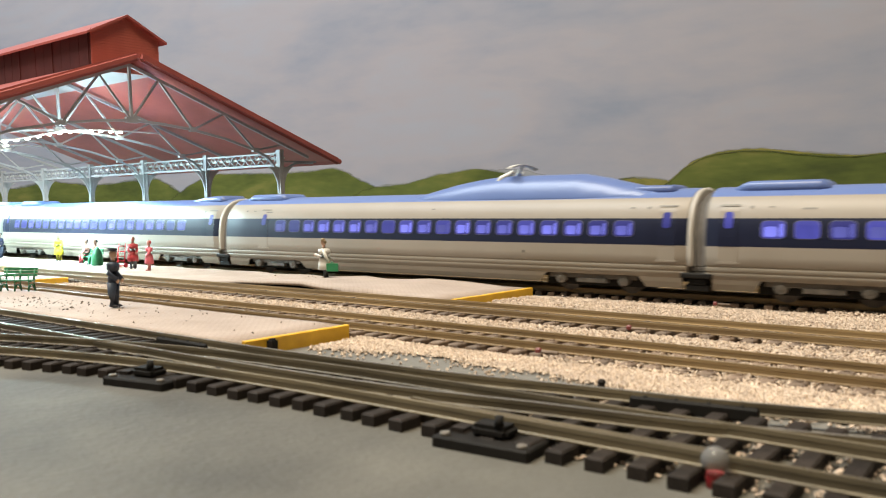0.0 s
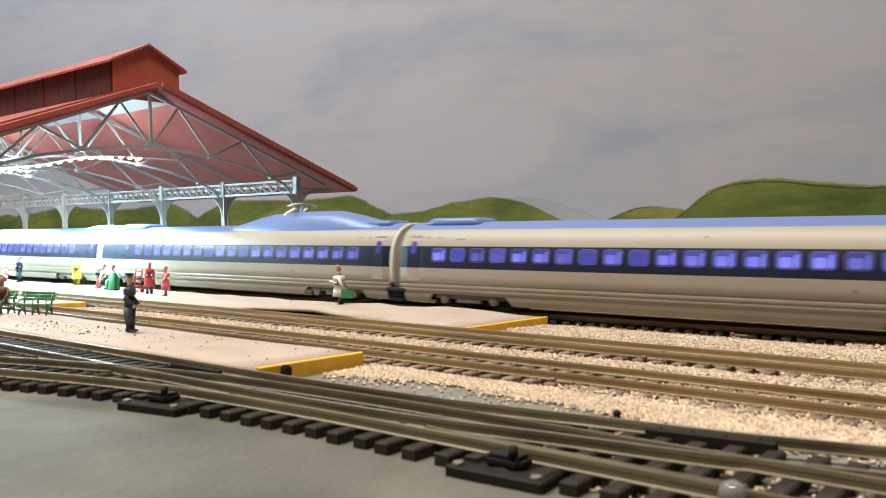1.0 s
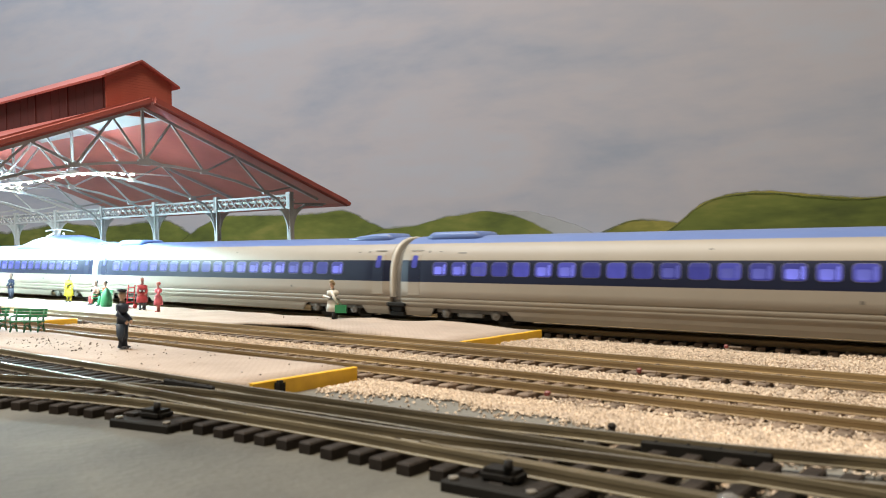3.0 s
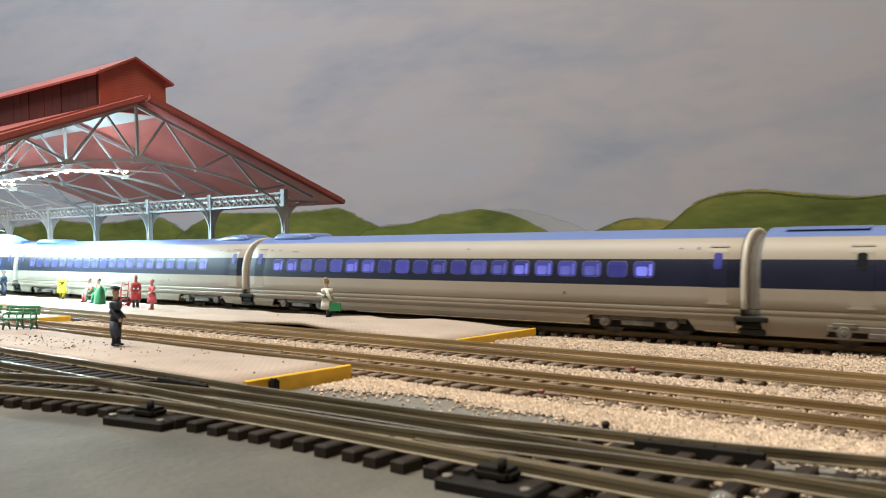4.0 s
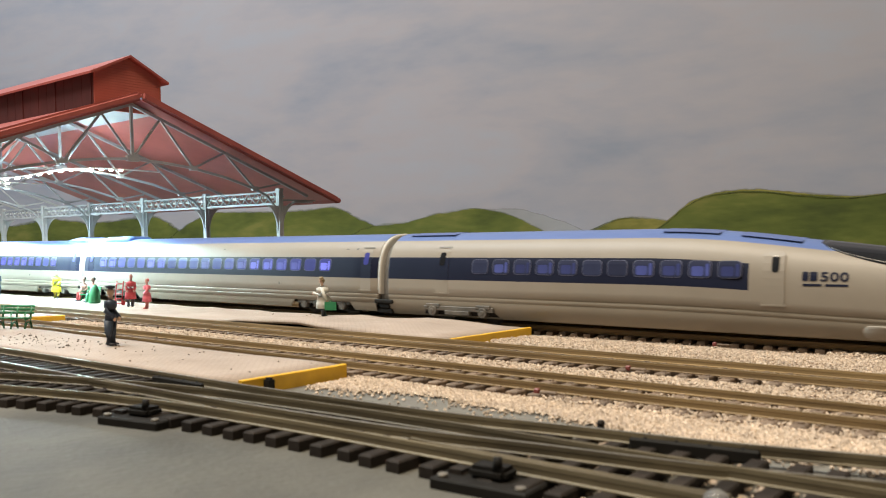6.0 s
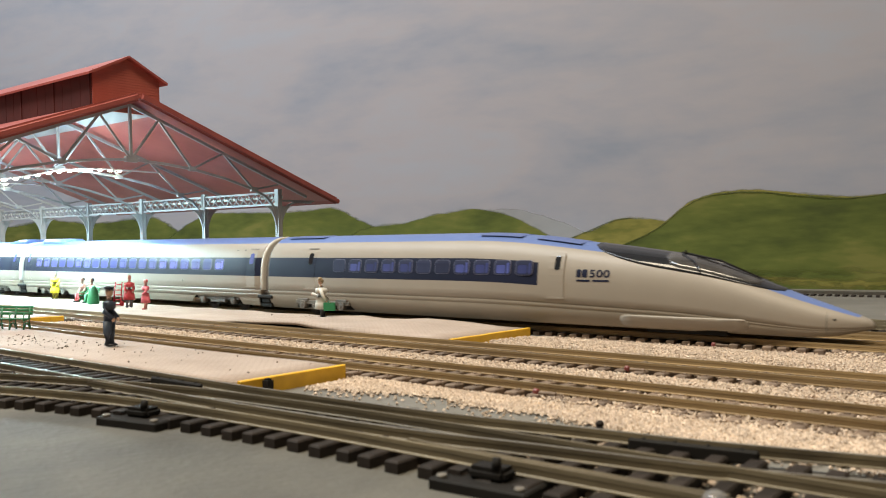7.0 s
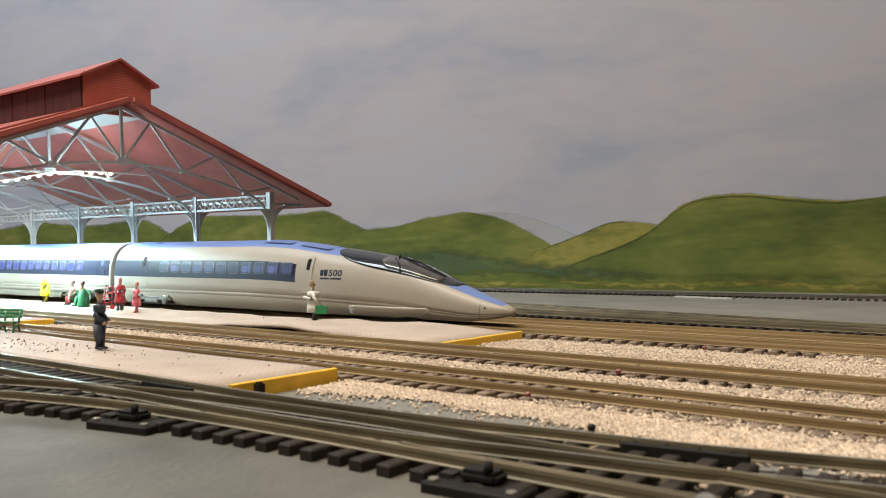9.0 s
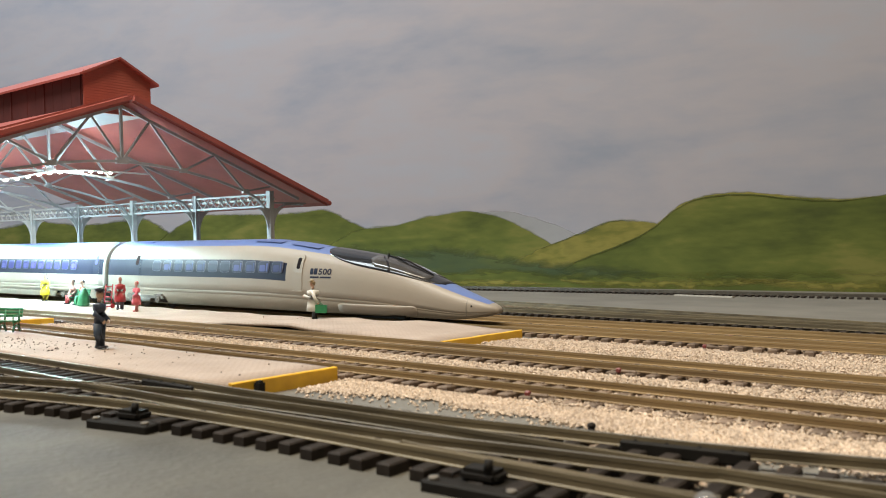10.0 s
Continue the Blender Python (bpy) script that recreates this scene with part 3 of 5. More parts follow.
# ---- ballast ----
def build_ballast():
    rng = np.random.default_rng(5)

    def bed(name, x0, x1, y0, y1, z):
        bm = empty_bm()
        n = 80
        rows = []
        for i in range(n + 1):
            x = x0 + (x1 - x0) * i / n
            e = 0.002 * noise.noise((x * 60, y0 * 50, 0))
            rows.append([(x, y0 + e, 0.0002), (x, y0 + e + 0.002, z), (x, y1 + e - 0.002, z), (x, y1 + e, 0.0002)])
        bm_loft(bm, rows, smooth=False)
        tagged(thing(name, Matrix(), "pale tan ballast bed between the rails", "ballast", "ballast beds", bm=bm, materials=M["ballast_bed"]), kind="structure")
    bed("ballast_bed", -0.410, 0.6, 0.1660, 0.2440, 0.0011)
    bed("ballast_bed", -0.176, 0.6, 0.2445, 0.3330, 0.0011)
    pts = []

    def strew(n, x0, x1, y0, y1, z, s, heap=0.0):
        x, y = rng.uniform(x0, x1, n), rng.uniform(y0, y1, n)
        d = np.minimum(y - y0, y1 - y) / (y1 - y0) * 2
        k = s * rng.uniform(0.55, 1.35, n)
        pts.append(np.stack([x, y, z + heap * d + rng.uniform(-0.0003, 0.0004, n), k], 1))
    # shoulders between the tracks, the four-foot between the rails, and spill beside them
    strew(26000, -0.405, 0.06, 0.1965, 0.2195, 0.0018, 0.00043, 0.0006)
    strew(24000, -0.176, 0.08, 0.2478, 0.2945, 0.0018, 0.00043, 0.0006)
    # thin and low by the platforms' ends, deeper further out
    for y0, y1 in ((0.1755, 0.1900), (0.2265, 0.2410), (0.3145, 0.3290)):
        strew(3500, -0.39, 0.06, y0, y1, 0.0012, 0.0004)
        strew(4200, -0.085, 0.06, y0, y1, 0.0021, 0.0004)
    for y0, y1 in ((0.1675, 0.1745), (0.2185, 0.2255), (0.2945, 0.3130)):
        strew(1300, -0.39 if y0 < 0.29 else -0.17, 0.06, y0, y1, 0.0012, 0.00042)
        strew(2600, -0.10 if y0 < 0.2 else -0.06, 0.08, y0, y1, 0.0021, 0.00043)
    strew(420, -0.20, 0.06, 0.345, 0.352, 0.0009, 0.0004)
    n = 700
    bx = rng.uniform(-0.30, 0.12, n)
    pts.append(np.stack([bx, 0.4107 - 0.0574 * bx + rng.uniform(-0.0145, 0.016, n), np.full(n, 0.0009), 0.0004 * rng.uniform(0.5, 1.4, n)], 1))
    SPILL_X, SPILL_Y = [-0.158, -0.150, -0.131, -0.114, -0.097, -0.077, -0.065, 0.06], [0.146, 0.150, 0.1575, 0.1570, 0.1545, 0.1530, 0.1500, 0.135]
    n = 17000
    x = rng.uniform(-0.158, 0.06, n)
    edge = np.interp(x, SPILL_X, SPILL_Y) + 0.0014 * np.sin(x * 190) + 0.0012 * np.sin(x * 420 + 1) + 0.0035 * rng.normal(0, 0.5, n)
    y = edge + (0.1690 - edge) * rng.uniform(0, 1, n) ** 0.75
    pts.append(np.stack([x, y, 0.0014 + 0.0003 * (y - edge) / 0.014, 0.00044 * rng.uniform(0.5, 1.5, n)], 1))
    n = 420
    pts.append(np.stack([rng.uniform(-0.155, 0.0, n), 0.137 + 0.02 * rng.uniform(0, 1, n), np.full(n, 0.0013), 0.0005 * rng.uniform(0.5, 1.3, n)], 1))
    # dust and stray stones between the front ties
    n = 3800
    fx = -0.30 + 0.36 * rng.uniform(0, 1, n) ** 0.6
    pts.append(np.stack([fx, rng.uniform(0.1045, 0.139, n), np.full(n, 0.0009), 0.00042 * rng.uniform(0.4, 1.5, n)], 1))
    # a thin bed under the spill
    bm = empty_bm()
    rows = []
    for i in range(41):
        x = -0.158 + 0.218 * i / 40
        e = float(np.interp(x, SPILL_X, SPILL_Y)) + 0.002 + 0.001 * math.sin(x * 190)
        rows.append([(x, e, 0.0012), (x, e + 0.002, 0.00165), (x, 0.1685, 0.00150), (x, 0.1690, 0.0011)])
    bm_loft(bm, rows, smooth=False)
    thing("ballast_bed", Matrix(), "pale tan ballast spilled beside the track", "ballast", "ballast beds", kind="structure", bm=bm, materials=M["ballast_bed"])

    def stones(name, p, material, label, category):
        n = len(p)
        base = np.array([(1, 0, 0), (-1, 0, 0), (0, 1, 0), (0, -1, 0), (0, 0, 0.8), (0, 0, -0.8)], float)
        tri = np.array([(0, 2, 4), (2, 1, 4), (1, 3, 4), (3, 0, 4), (2, 0, 5), (1, 2, 5), (3, 1, 5), (0, 3, 5)])
        a = rng.uniform(0, 6.28, n)
        v = base[None] * (1 + 0.35 * rng.uniform(-1, 1, (n, 6, 1))) + 0.25 * rng.uniform(-1, 1, (n, 6, 3))
        c, s = np.cos(a)[:, None], np.sin(a)[:, None]
        v = np.stack([v[..., 0] * c - v[..., 1] * s, v[..., 0] * s + v[..., 1] * c, v[..., 2]], -1) * p[:, None, 3:4] + p[:, None, :3]
        me = bpy.data.meshes.new(name)
        me.from_pydata(v.reshape(-1, 3).tolist(), [], (tri[None] + 6 * np.arange(n)[:, None, None]).reshape(-1, 3).tolist())
        me.materials.append(material)
        tagged(new(name, me), label, category, kind="stuff")
    stones("ballast_stones", np.concatenate(pts), M["ballast"], "loose pale tan ballast stones between the tracks", "ballast")
    n = 120
    crumbs = np.stack([rng.normal(-0.305, 0.028, n), rng.uniform(0.136, 0.158, n), np.full(n, 0.0048), 0.0004 * rng.uniform(0.2, 1.0, n) ** 1.5 + 0.0001], 1)
    n = 120
    more = np.stack([rng.normal(-0.275, 0.022, n), rng.uniform(0.284, 0.297, n), np.full(n, 0.0048), 0.0004 * rng.uniform(0.2, 1.0, n) ** 1.5 + 0.0001], 1)
    n = 60
    lone = np.stack([rng.uniform(-0.33, -0.17, n), rng.uniform(0.134, 0.167, n), np.full(n, 0.0048), 0.00022 * rng.uniform(0.4, 1.6, n)], 1)
    stones("dirt_crumbs", np.concatenate([crumbs, more, lone]), M["crumb"], "dark crumbs of dirt on the platforms", "dirt")


# ---- the train ----
mm = 0.001
# half width and height above the rail, with the material of the strip up to the next one
SECTION = [(18.45, 7.2, 1), (19.1, 9.4, 1), (19.02, 9.7, 1), (19.04, 10.0, 1), (19.25, 10.3, 1), (19.35, 11.6, 1), (19.22, 11.9, 1), (19.24, 12.2, 1), (19.5, 12.5, 0), (19.6, 16, 0), (19.6, 19.8, 2), (19.45, 24, 2), (18.9, 28, 2), (18.2, 30.4, 0), (17.2, 33.2, 0), (15.4, 36.2, 0), (13.0, 38.6, 3), (9.5, 40.7, 3), (5.0, 42.1, 3)]
PAINTS = ["cream", "grey_skirt", "navy", "blue"]


def full_ring(x, shrink=1.0):
    left = [(x, -w * shrink, h) for w, h, _ in SECTION]
    return left + [(x, 0, 42.6)] + [(x, w * shrink, h) for w, h, _ in SECTION[::-1]]


RING_MATS = [m for _, _, m in SECTION] + [m for _, _, m in SECTION[::-1]][0:] + [1]


def half_at(h):
    """The car's half width at a height."""
    for (w0, h0, _), (w1, h1, _) in zip(SECTION, SECTION[1:]):
        if h0 <= h <= h1:
            return w0 + (w1 - w0) * (h - h0) / (h1 - h0)
    return SECTION[0][0] if h < 7.2 else 0


def scaled(bm):
    for v in bm.verts:
        v.co *= mm
    return bm


def side_panel(bm, x0, x1, h0, h1, r, proud, side=-1, rows=6, mi=0, width=half_at):
    """A panel with rounded corners that follows the car's side, standing proud of it."""
    hs = [h0 + r * (1 - math.cos(a * math.pi / 6)) for a in range(4)]
    hs += [h0 + r + (h1 - h0 - 2 * r) * k / rows for k in range(1, rows)]
    hs += [h1 - r * (1 - math.cos(a * math.pi / 6)) for a in range(3, -1, -1)]
    front, back = [], []
    for h in hs:
        e = max(0.0, h0 + r - h, h - h1 + r)
        inset = r - math.sqrt(max(0.0, r * r - e * e))
        w = width(h)
        front.append([bm.verts.new((x, side * (w + proud), h)) for x in (x0 + inset, x1 - inset)])
        back.append([bm.verts.new((x, side * (w - 0.5), h)) for x in (x0 + inset, x1 - inset)])
    def quad(*v):
        bm.faces.new(v).material_index = mi
    for k in range(len(hs) - 1):
        a, b, c, d = front[k], front[k + 1], back[k], back[k + 1]
        quad(a[0], a[1], b[1], b[0])
        quad(c[0], d[0], d[1], c[1])
        quad(a[0], b[0], d[0], c[0])
        quad(a[1], c[1], d[1], b[1])
    quad(front[0][0], back[0][0], back[0][1], front[0][1])
    quad(front[-1][0], front[-1][1], back[-1][1], back[-1][0])


def window_mesh(cx, w=8.4, h0=23.1, h1=29.4):
    bm = empty_bm()
    side_panel(bm, cx - w / 2, cx + w / 2, h0, h1, 1.5, 0.12)
    return scaled(bm)


def rim_mesh():
    bm = empty_bm()
    side_panel(bm, -4.42, 4.42, 22.9, 29.6, 1.65, 0.06)
    return scaled(bm)


def seat_mesh(material):
    """A seat back as a glowing patch over the pane, standing for cabin light."""
    bm = empty_bm()
    side_panel(bm, -3.2, 1.6, 23.7, 27.4, 0.9, 0.17, rows=3)
    side_panel(bm, 2.2, 3.5, 23.7, 28.4, 0.5, 0.16, rows=3)
    return mesh_of("seat", scaled(bm), material)


SEAT = [seat_mesh(M["seat_glow"]), seat_mesh(M["seat_glow_dim"])]
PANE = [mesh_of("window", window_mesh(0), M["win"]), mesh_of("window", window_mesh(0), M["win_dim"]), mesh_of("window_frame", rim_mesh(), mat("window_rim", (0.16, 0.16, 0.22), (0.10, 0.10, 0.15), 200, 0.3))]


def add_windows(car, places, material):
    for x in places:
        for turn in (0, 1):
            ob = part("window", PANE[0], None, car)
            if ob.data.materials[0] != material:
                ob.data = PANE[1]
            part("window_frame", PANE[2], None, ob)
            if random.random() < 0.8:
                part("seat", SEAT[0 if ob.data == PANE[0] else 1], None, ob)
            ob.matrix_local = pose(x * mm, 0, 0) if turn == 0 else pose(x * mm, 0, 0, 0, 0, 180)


def add_doors(car, places, pane="win"):
    for x in places:
        for turn in (0, 1):
            bm = empty_bm()
            side_panel(bm, -3.6, 3.6, 13.9, 34.2, 1.2, 0.10, mi=0)
            d = part("door", scaled(bm), M["cream"], car)
            d.matrix_local = pose(x * mm, 0, 0) if turn == 0 else pose(x * mm, 0, 0, 0, 0, 180)
            bm = empty_bm()
            side_panel(bm, -3.6, 3.6, 19.8, 30.4, 0.05, 0.16)
            part("band", scaled(bm), M["navy"], d)
            bm = empty_bm()
            side_panel(bm, -1.6, 1.6, 26.6, 32.8, 1.0, 0.26)
            part("door_window", scaled(bm), M[pane], d)
            bm = empty_bm()
            side_panel(bm, -4.4, 4.4, 13.3, 14.0, 0.3, 0.35)
            part("step_rail", scaled(bm), M["cream"], d)
            bm = empty_bm()
            side_panel(bm, -3.8, 3.8, 35.0, 35.6, 0.25, 0.30)
            part("gutter", scaled(bm), M["grey"], d)


def bogie(car, cx):
    """A two-axle bogie seen through the cut in the skirt."""
    b = new("bogie")
    b.parent = car
    b.matrix_local = pose(cx * mm, 0, 0)
    for x in (-14.4, 14.4):
        for s in (-1, 1):
            bm = empty_bm()
            rings = []
            for y, r in ((8.9, 6.2), (8.3, 6.2), (8.0, 5.3), (5.9, 5.3), (5.9, 2.0)):
                rings.append([(x + r * math.cos(a * math.pi / 12), s * y, 5.1 + r * math.sin(a * math.pi / 12)) for a in range(24)])
            bm_loft(bm, rings)
            part("wheel", scaled(bm), M["bogie"], b)
    # black block fills the bogie opening, standing in for shade beneath the car
    bm = empty_bm()
    bm_box(bm, (-23.5, -13, 2.0), (23.5, 13, 8.8))
    part("shade_block", scaled(bm), M["black"], b)
    for s in (-1, 1):
        bm = empty_bm()
        y = s * 16.2
        bm_box(bm, (-20, y - 0.9, 5.2), (20, y + 0.9, 7.4))
        bm_box(bm, (-7, y - 1.4, 3.4), (7, y + 1.4, 5.4))
        for x in (-14.4, 14.4):
            bm_tube(bm, [(x, y - 1.6, 5.0), (x, y + 1.6, 5.0)], [2.4, 2.4], seg=14)
            bm_box(bm, (x - 4, y - 1.2, 6.6), (x + 4, y + 1.2, 8.4))
            bm_tube(bm, [(x, y - 1.9, 5.0), (x, y + 1.9, 5.0)], [1.1, 1.1], seg=10)
        bmesh.ops.bevel(bm, geom=bm.edges[:], offset=0.25, segments=1, affect="EDGES")
        part("side_frame", scaled(bm), M["bogie"], b)
    return b


def skirt(car, x0, x1, cut0, cut1, width=half_at, name="skirt"):
    """Lower apron between two bogie cuts, its ends slanting."""
    for s in (-1, 1):
        bm = empty_bm()
        rings = []
        for k in range(9):
            u = k / 8
            top, low = x0 + (x1 - x0) * u, (x0 + cut0) + (x1 - cut1 - x0 - cut0) * u
            rings.append([(top, s * 18.45, 7.25), ((top + low) / 2, s * 18.1, 5.4), (low, s * 17.3, 3.0), (low, s * 16.6, 3.0), ((top + low) / 2, s * 17.4, 5.4), (top, s * 17.6, 7.25)])
        bm_loft(bm, rings, smooth=False)
        part(name, scaled(bm), M["grey_skirt"], car)


def roof_hump(bm, x0, x1, h, w, ramp0, ramp1, base=40.5, mi=0):
    """A fairing on the roof with sloping ends."""
    rings = []
    for x, k in ((x0, 0.02), (x0 + ramp0 * 0.5, 0.62), (x0 + ramp0, 0.95), (x0 + ramp0 * 1.15, 1), (x1 - ramp1 * 1.15, 1), (x1 - ramp1, 0.95), (x1 - ramp1 * 0.5, 0.62), (x1, 0.02)):
        top = base + (h - base) * k
        ww = w * (0.82 + 0.18 * k)
        rings.append([(x, -ww, base - 1.5), (x, -ww, base + (top - base) * 0.55), (x, -ww * 0.86, top - 0.25 * k), (x, -ww * 0.5, top), (x, ww * 0.5, top), (x, ww * 0.86, top - 0.25 * k), (x, ww, base + (top - base) * 0.55), (x, ww, base - 1.5)])
    bm_loft(bm, rings)


def gangway(car, x):
    """Half of the bellows and the hood between two cars, with the coupler below."""
    bm = empty_bm()
    rings = []
    for i in range(7):
        k = 0.90 if i % 2 else 0.86
        rings.append([(x - 3.9 + 7.8 * i / 6, p[1] * k, 6 + (p[2] - 6) * (k + 0.05)) for p in full_ring(0)])
    bm_loft(bm, rings, smooth=False)
    part("bellows", scaled(bm), M["bellows"], car, "grey ribbed bellows")
    bm = empty_bm()
    rings = []
    for dx, k in ((-3.6, 0.97), (-3.2, 1.0), (-1.9, 1.005), (-1.5, 0.97)):
        rings.append([(x + dx, p[1] * k, 12 + (p[2] - 12) * k) for p in full_ring(0) if p[2] > 11.8])
    bm_loft(bm, rings)
    part("hood", scaled(bm), M["hood"], car, "cream hood over the gap")
    bm = empty_bm()
    bm_box(bm, (x - 5.5, -9, 4.5), (x + 5.5, 9, 8.6))
    bm_box(bm, (x - 6.2, -19.6, 7.2), (x + 6.2, 19.6, 9.3))
    bm_box(bm, (x - 3.6, -18.4, 4.6), (x + 3.6, 18.4, 7.3))
    bm_box(bm, (x - 4.8, -18.0, 2.2), (x + 4.8, 18.0, 4.8))
    bm_box(bm, (x - 6.5, -4, 3), (x + 6.5, 4, 6))
    bmesh.ops.bevel(bm, geom=bm.edges[:], offset=0.5, segments=1, affect="EDGES")
    part("coupler", scaled(bm), M["black"], car, "black coupler")


def small_fittings(car, xs):
    for x, h, w, t in xs:
        bm = empty_bm()
        side_panel(bm, x - w / 2, x + w / 2, h - t / 2, h + t / 2, min(w, t) * 0.3, 0.12)
        part("vent", scaled(bm), M["grey"], car, "small grey vent")


def carriage(label, windows, doors, hump, plain_front=False):
    car = thing("train_carriage", Matrix(), label, "train carriage", "carriages of the train")
    length = PITCH / mm
    bm = empty_bm()
    xs = [3.6, 4.0] + [4.0 + (length - 8) * k / 16 for k in range(1, 16)] + [length - 4.0, length - 3.6]
    bm_loft(bm, [full_ring(x, 0.985 if x < 3.9 or x > length - 3.9 else 1) for x in xs], mats=RING_MATS, flat_at=(1, 2, 3, 5, 6, 7, 31, 32, 33, 35, 36, 37, 38))
    part("shell", scaled(bm), [M[k] for k in PAINTS], car)
    bm = empty_bm()
    bm_box(bm, (4, -15, 5.5), (length - 4, 15, 9))
    part("underframe", scaled(bm), M["black"], car, "black underframe")
    skirt(car, 5.8, 24, 0, 3)
    skirt(car, 66, length - 66, 4, 4)
    skirt(car, length - 24, length - 5.8, 3, 0)
    for x in (45, length - 45):
        bogie(car, x)
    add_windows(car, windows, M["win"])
    add_doors(car, doors)
    small_fittings(car, [(40, 33.9, 5, 0.6), (27, 34.6, 2, 0.5), (20, 34.6, 1.5, 1.0), (length - 27, 34.6, 2, 0.5), (length - 20, 34.6, 1.5, 1.0), (length * 0.55, 34.8, 1.8, 0.6), (length - 77, 16, 1.3, 1.3)])
    for x0, x1, r0, r1 in ((11, 45, 5, 3), (length - 45, length - 11, 20, 3)):
        if (hump or plain_front) and x0 > 100:
            continue
        bm = empty_bm()
        roof_hump(bm, x0, x1, 44.6, 9.5, r0, r1, base=41.5)
        part("roof_unit", scaled(bm), M["blue"], car, "blue roof fairing")
    if hump:
        bm = empty_bm()
        rings = []
        for x, h, w in ((length - 150, 41.0, 10.5), (length - 138, 43.6, 12), (length - 122, 47.2, 12.6), (length - 108, 49.4, 12.8), (length - 95, 50.3, 12.9), (length - 56, 50.0, 12.9), (length - 44, 47.8, 12.5), (length - 30, 44.5, 12), (length - 18, 41.8, 11), (length - 10, 40.8, 10)):
            rings.append([(x, -w, 37.5), (x, -w * 0.97, 39.6), (x, -w * 0.8, 39.6 + (h - 39.6) * 0.55), (x, -w * 0.5, 39.6 + (h - 39.6) * 0.92), (x, 0, h), (x, w * 0.5, 39.6 + (h - 39.6) * 0.92), (x, w * 0.8, 39.6 + (h - 39.6) * 0.55), (x, w * 0.97, 39.6), (x, w, 37.5)])
        bm_loft(bm, rings)
        part("pantograph_cover", scaled(bm), M["blue"], car, "smooth blue hump over the roof")
        bm = empty_bm()
        roof_hump(bm, length - 34, length - 12, 44.0, 9, 5, 2, base=41.5)
        part("roof_unit", scaled(bm), M["blue_dark"], car, "small blue roof fairing")
        pan = new("pantograph")
        pan.parent = car
        for s in (-1, 1):
            bm = empty_bm()
            bm_tube(bm, [(length - 100, s * 7, 45), (length - 97, s * 6.5, 49), (length - 92, s * 4, 52)], [1.6, 1.3, 0.9])
            part("insulator", scaled(bm), M["white"], pan)
        bm = empty_bm()
        bm_tube(bm, [(length - 92, 0, 50), (length - 89.5, 0, 54.4)], [1.0, 0.8])
        part("post", scaled(bm), M["white"], pan)
        bm = empty_bm()
        rings = []
        for k in range(-6, 7):
            y = k * 1.9
            z = 55.0 - 0.012 * y * y
            rings.append([(length - 91.3, y, z - 0.2), (length - 90, y, z + 0.5), (length - 87.5, y, z + 0.3), (length - 89, y, z - 0.5)])
        bm_loft(bm, rings)
        part("wing", scaled(bm), M["white"], pan, "white wing-shaped collector")
    gangway(car, length)
    return car


# nose car: height of the roof line, and the taper in plan
NOSE_TOP = [(0, 42.6), (140, 42.6), (155, 42.1), (168, 41.2), (182, 39.6), (198, 37.5), (217, 35.2), (237, 32.4), (248, 29.8), (258, 26.3), (271, 21.0), (283, 16.4), (295, 12.3), (302, 9.9), (305, 8.6), (306.4, 6.9)]


def lerp_table(tab, x):
    for (a, b), (c, d) in zip(tab, tab[1:]):
        if x <= c:
            return b + (d - b) * (x - a) / (c - a)
    return tab[-1][1]


def nose_shape(x):
    """Top, bottom and width factor at x."""
    top = sum(lerp_table(NOSE_TOP, x + d) for d in (-4, -2, 0, 2, 4)) / 5 if 140 < x < 298 else lerp_table(NOSE_TOP, x)
    u = max(0.0, (x - 160) / 147.2)
    w = math.sqrt(max(0.0004, 1 - u ** 2.5)) * (1 - 0.12 * u)
    low = 1.4 if x < 282 else 1.4 + 4.0 * ((x - 282) / 24.4) ** 2
    return top, low, w


NOSE_SECTION = [(16.2, 2.3, 1), (17.1, 3.8, 1), (18.2, 6.0, 1)] + SECTION[1:]


def nose_ring(x, out=0.0):
    top, low, w = nose_shape(x)
    k = (top - low) / 41.2
    half = [((hw * w + out), low + (h - 1.4) * k) for hw, h, _ in NOSE_SECTION]
    return [(x, -a, h) for a, h in half] + [(x, 0, top + out)] + [(x, a, h) for a, h in half[::-1]]


def nose_half(x, p):
    """Half width and height on the nose at a share p of its height."""
    top, low, w = nose_shape(x)
    h0 = 1.4 + 41.2 * p
    tab = [(h, hw) for hw, h, _ in NOSE_SECTION] + [(42.35, 3.6), (42.5, 2.0), (42.6, 0)]
    return lerp_table(tab, h0) * w, low + (top - low) * p


def nose_patch(x0, x1, limit, out, n=28, m=16):
    """A patch over the top of the nose down to the share limit(x), on both sides."""
    bm = empty_bm()
    rings = []
    for i in range(n + 1):
        x = x0 + (x1 - x0) * i / n
        lim = limit(x)
        row = []
        for j in range(-m, m + 1):
            q = j / m
            w, h = nose_half(x, 1 - (1 - lim) * q * q)
            row.append((x, math.copysign(w + out * abs(q), q) if j else 0.0, h + out))
        low = [(x, a * 0.9, b - 1.2) for _, a, b in row[::-1]]
        rings.append(row + low)
    bm_loft(bm, rings)
    return scaled(bm)


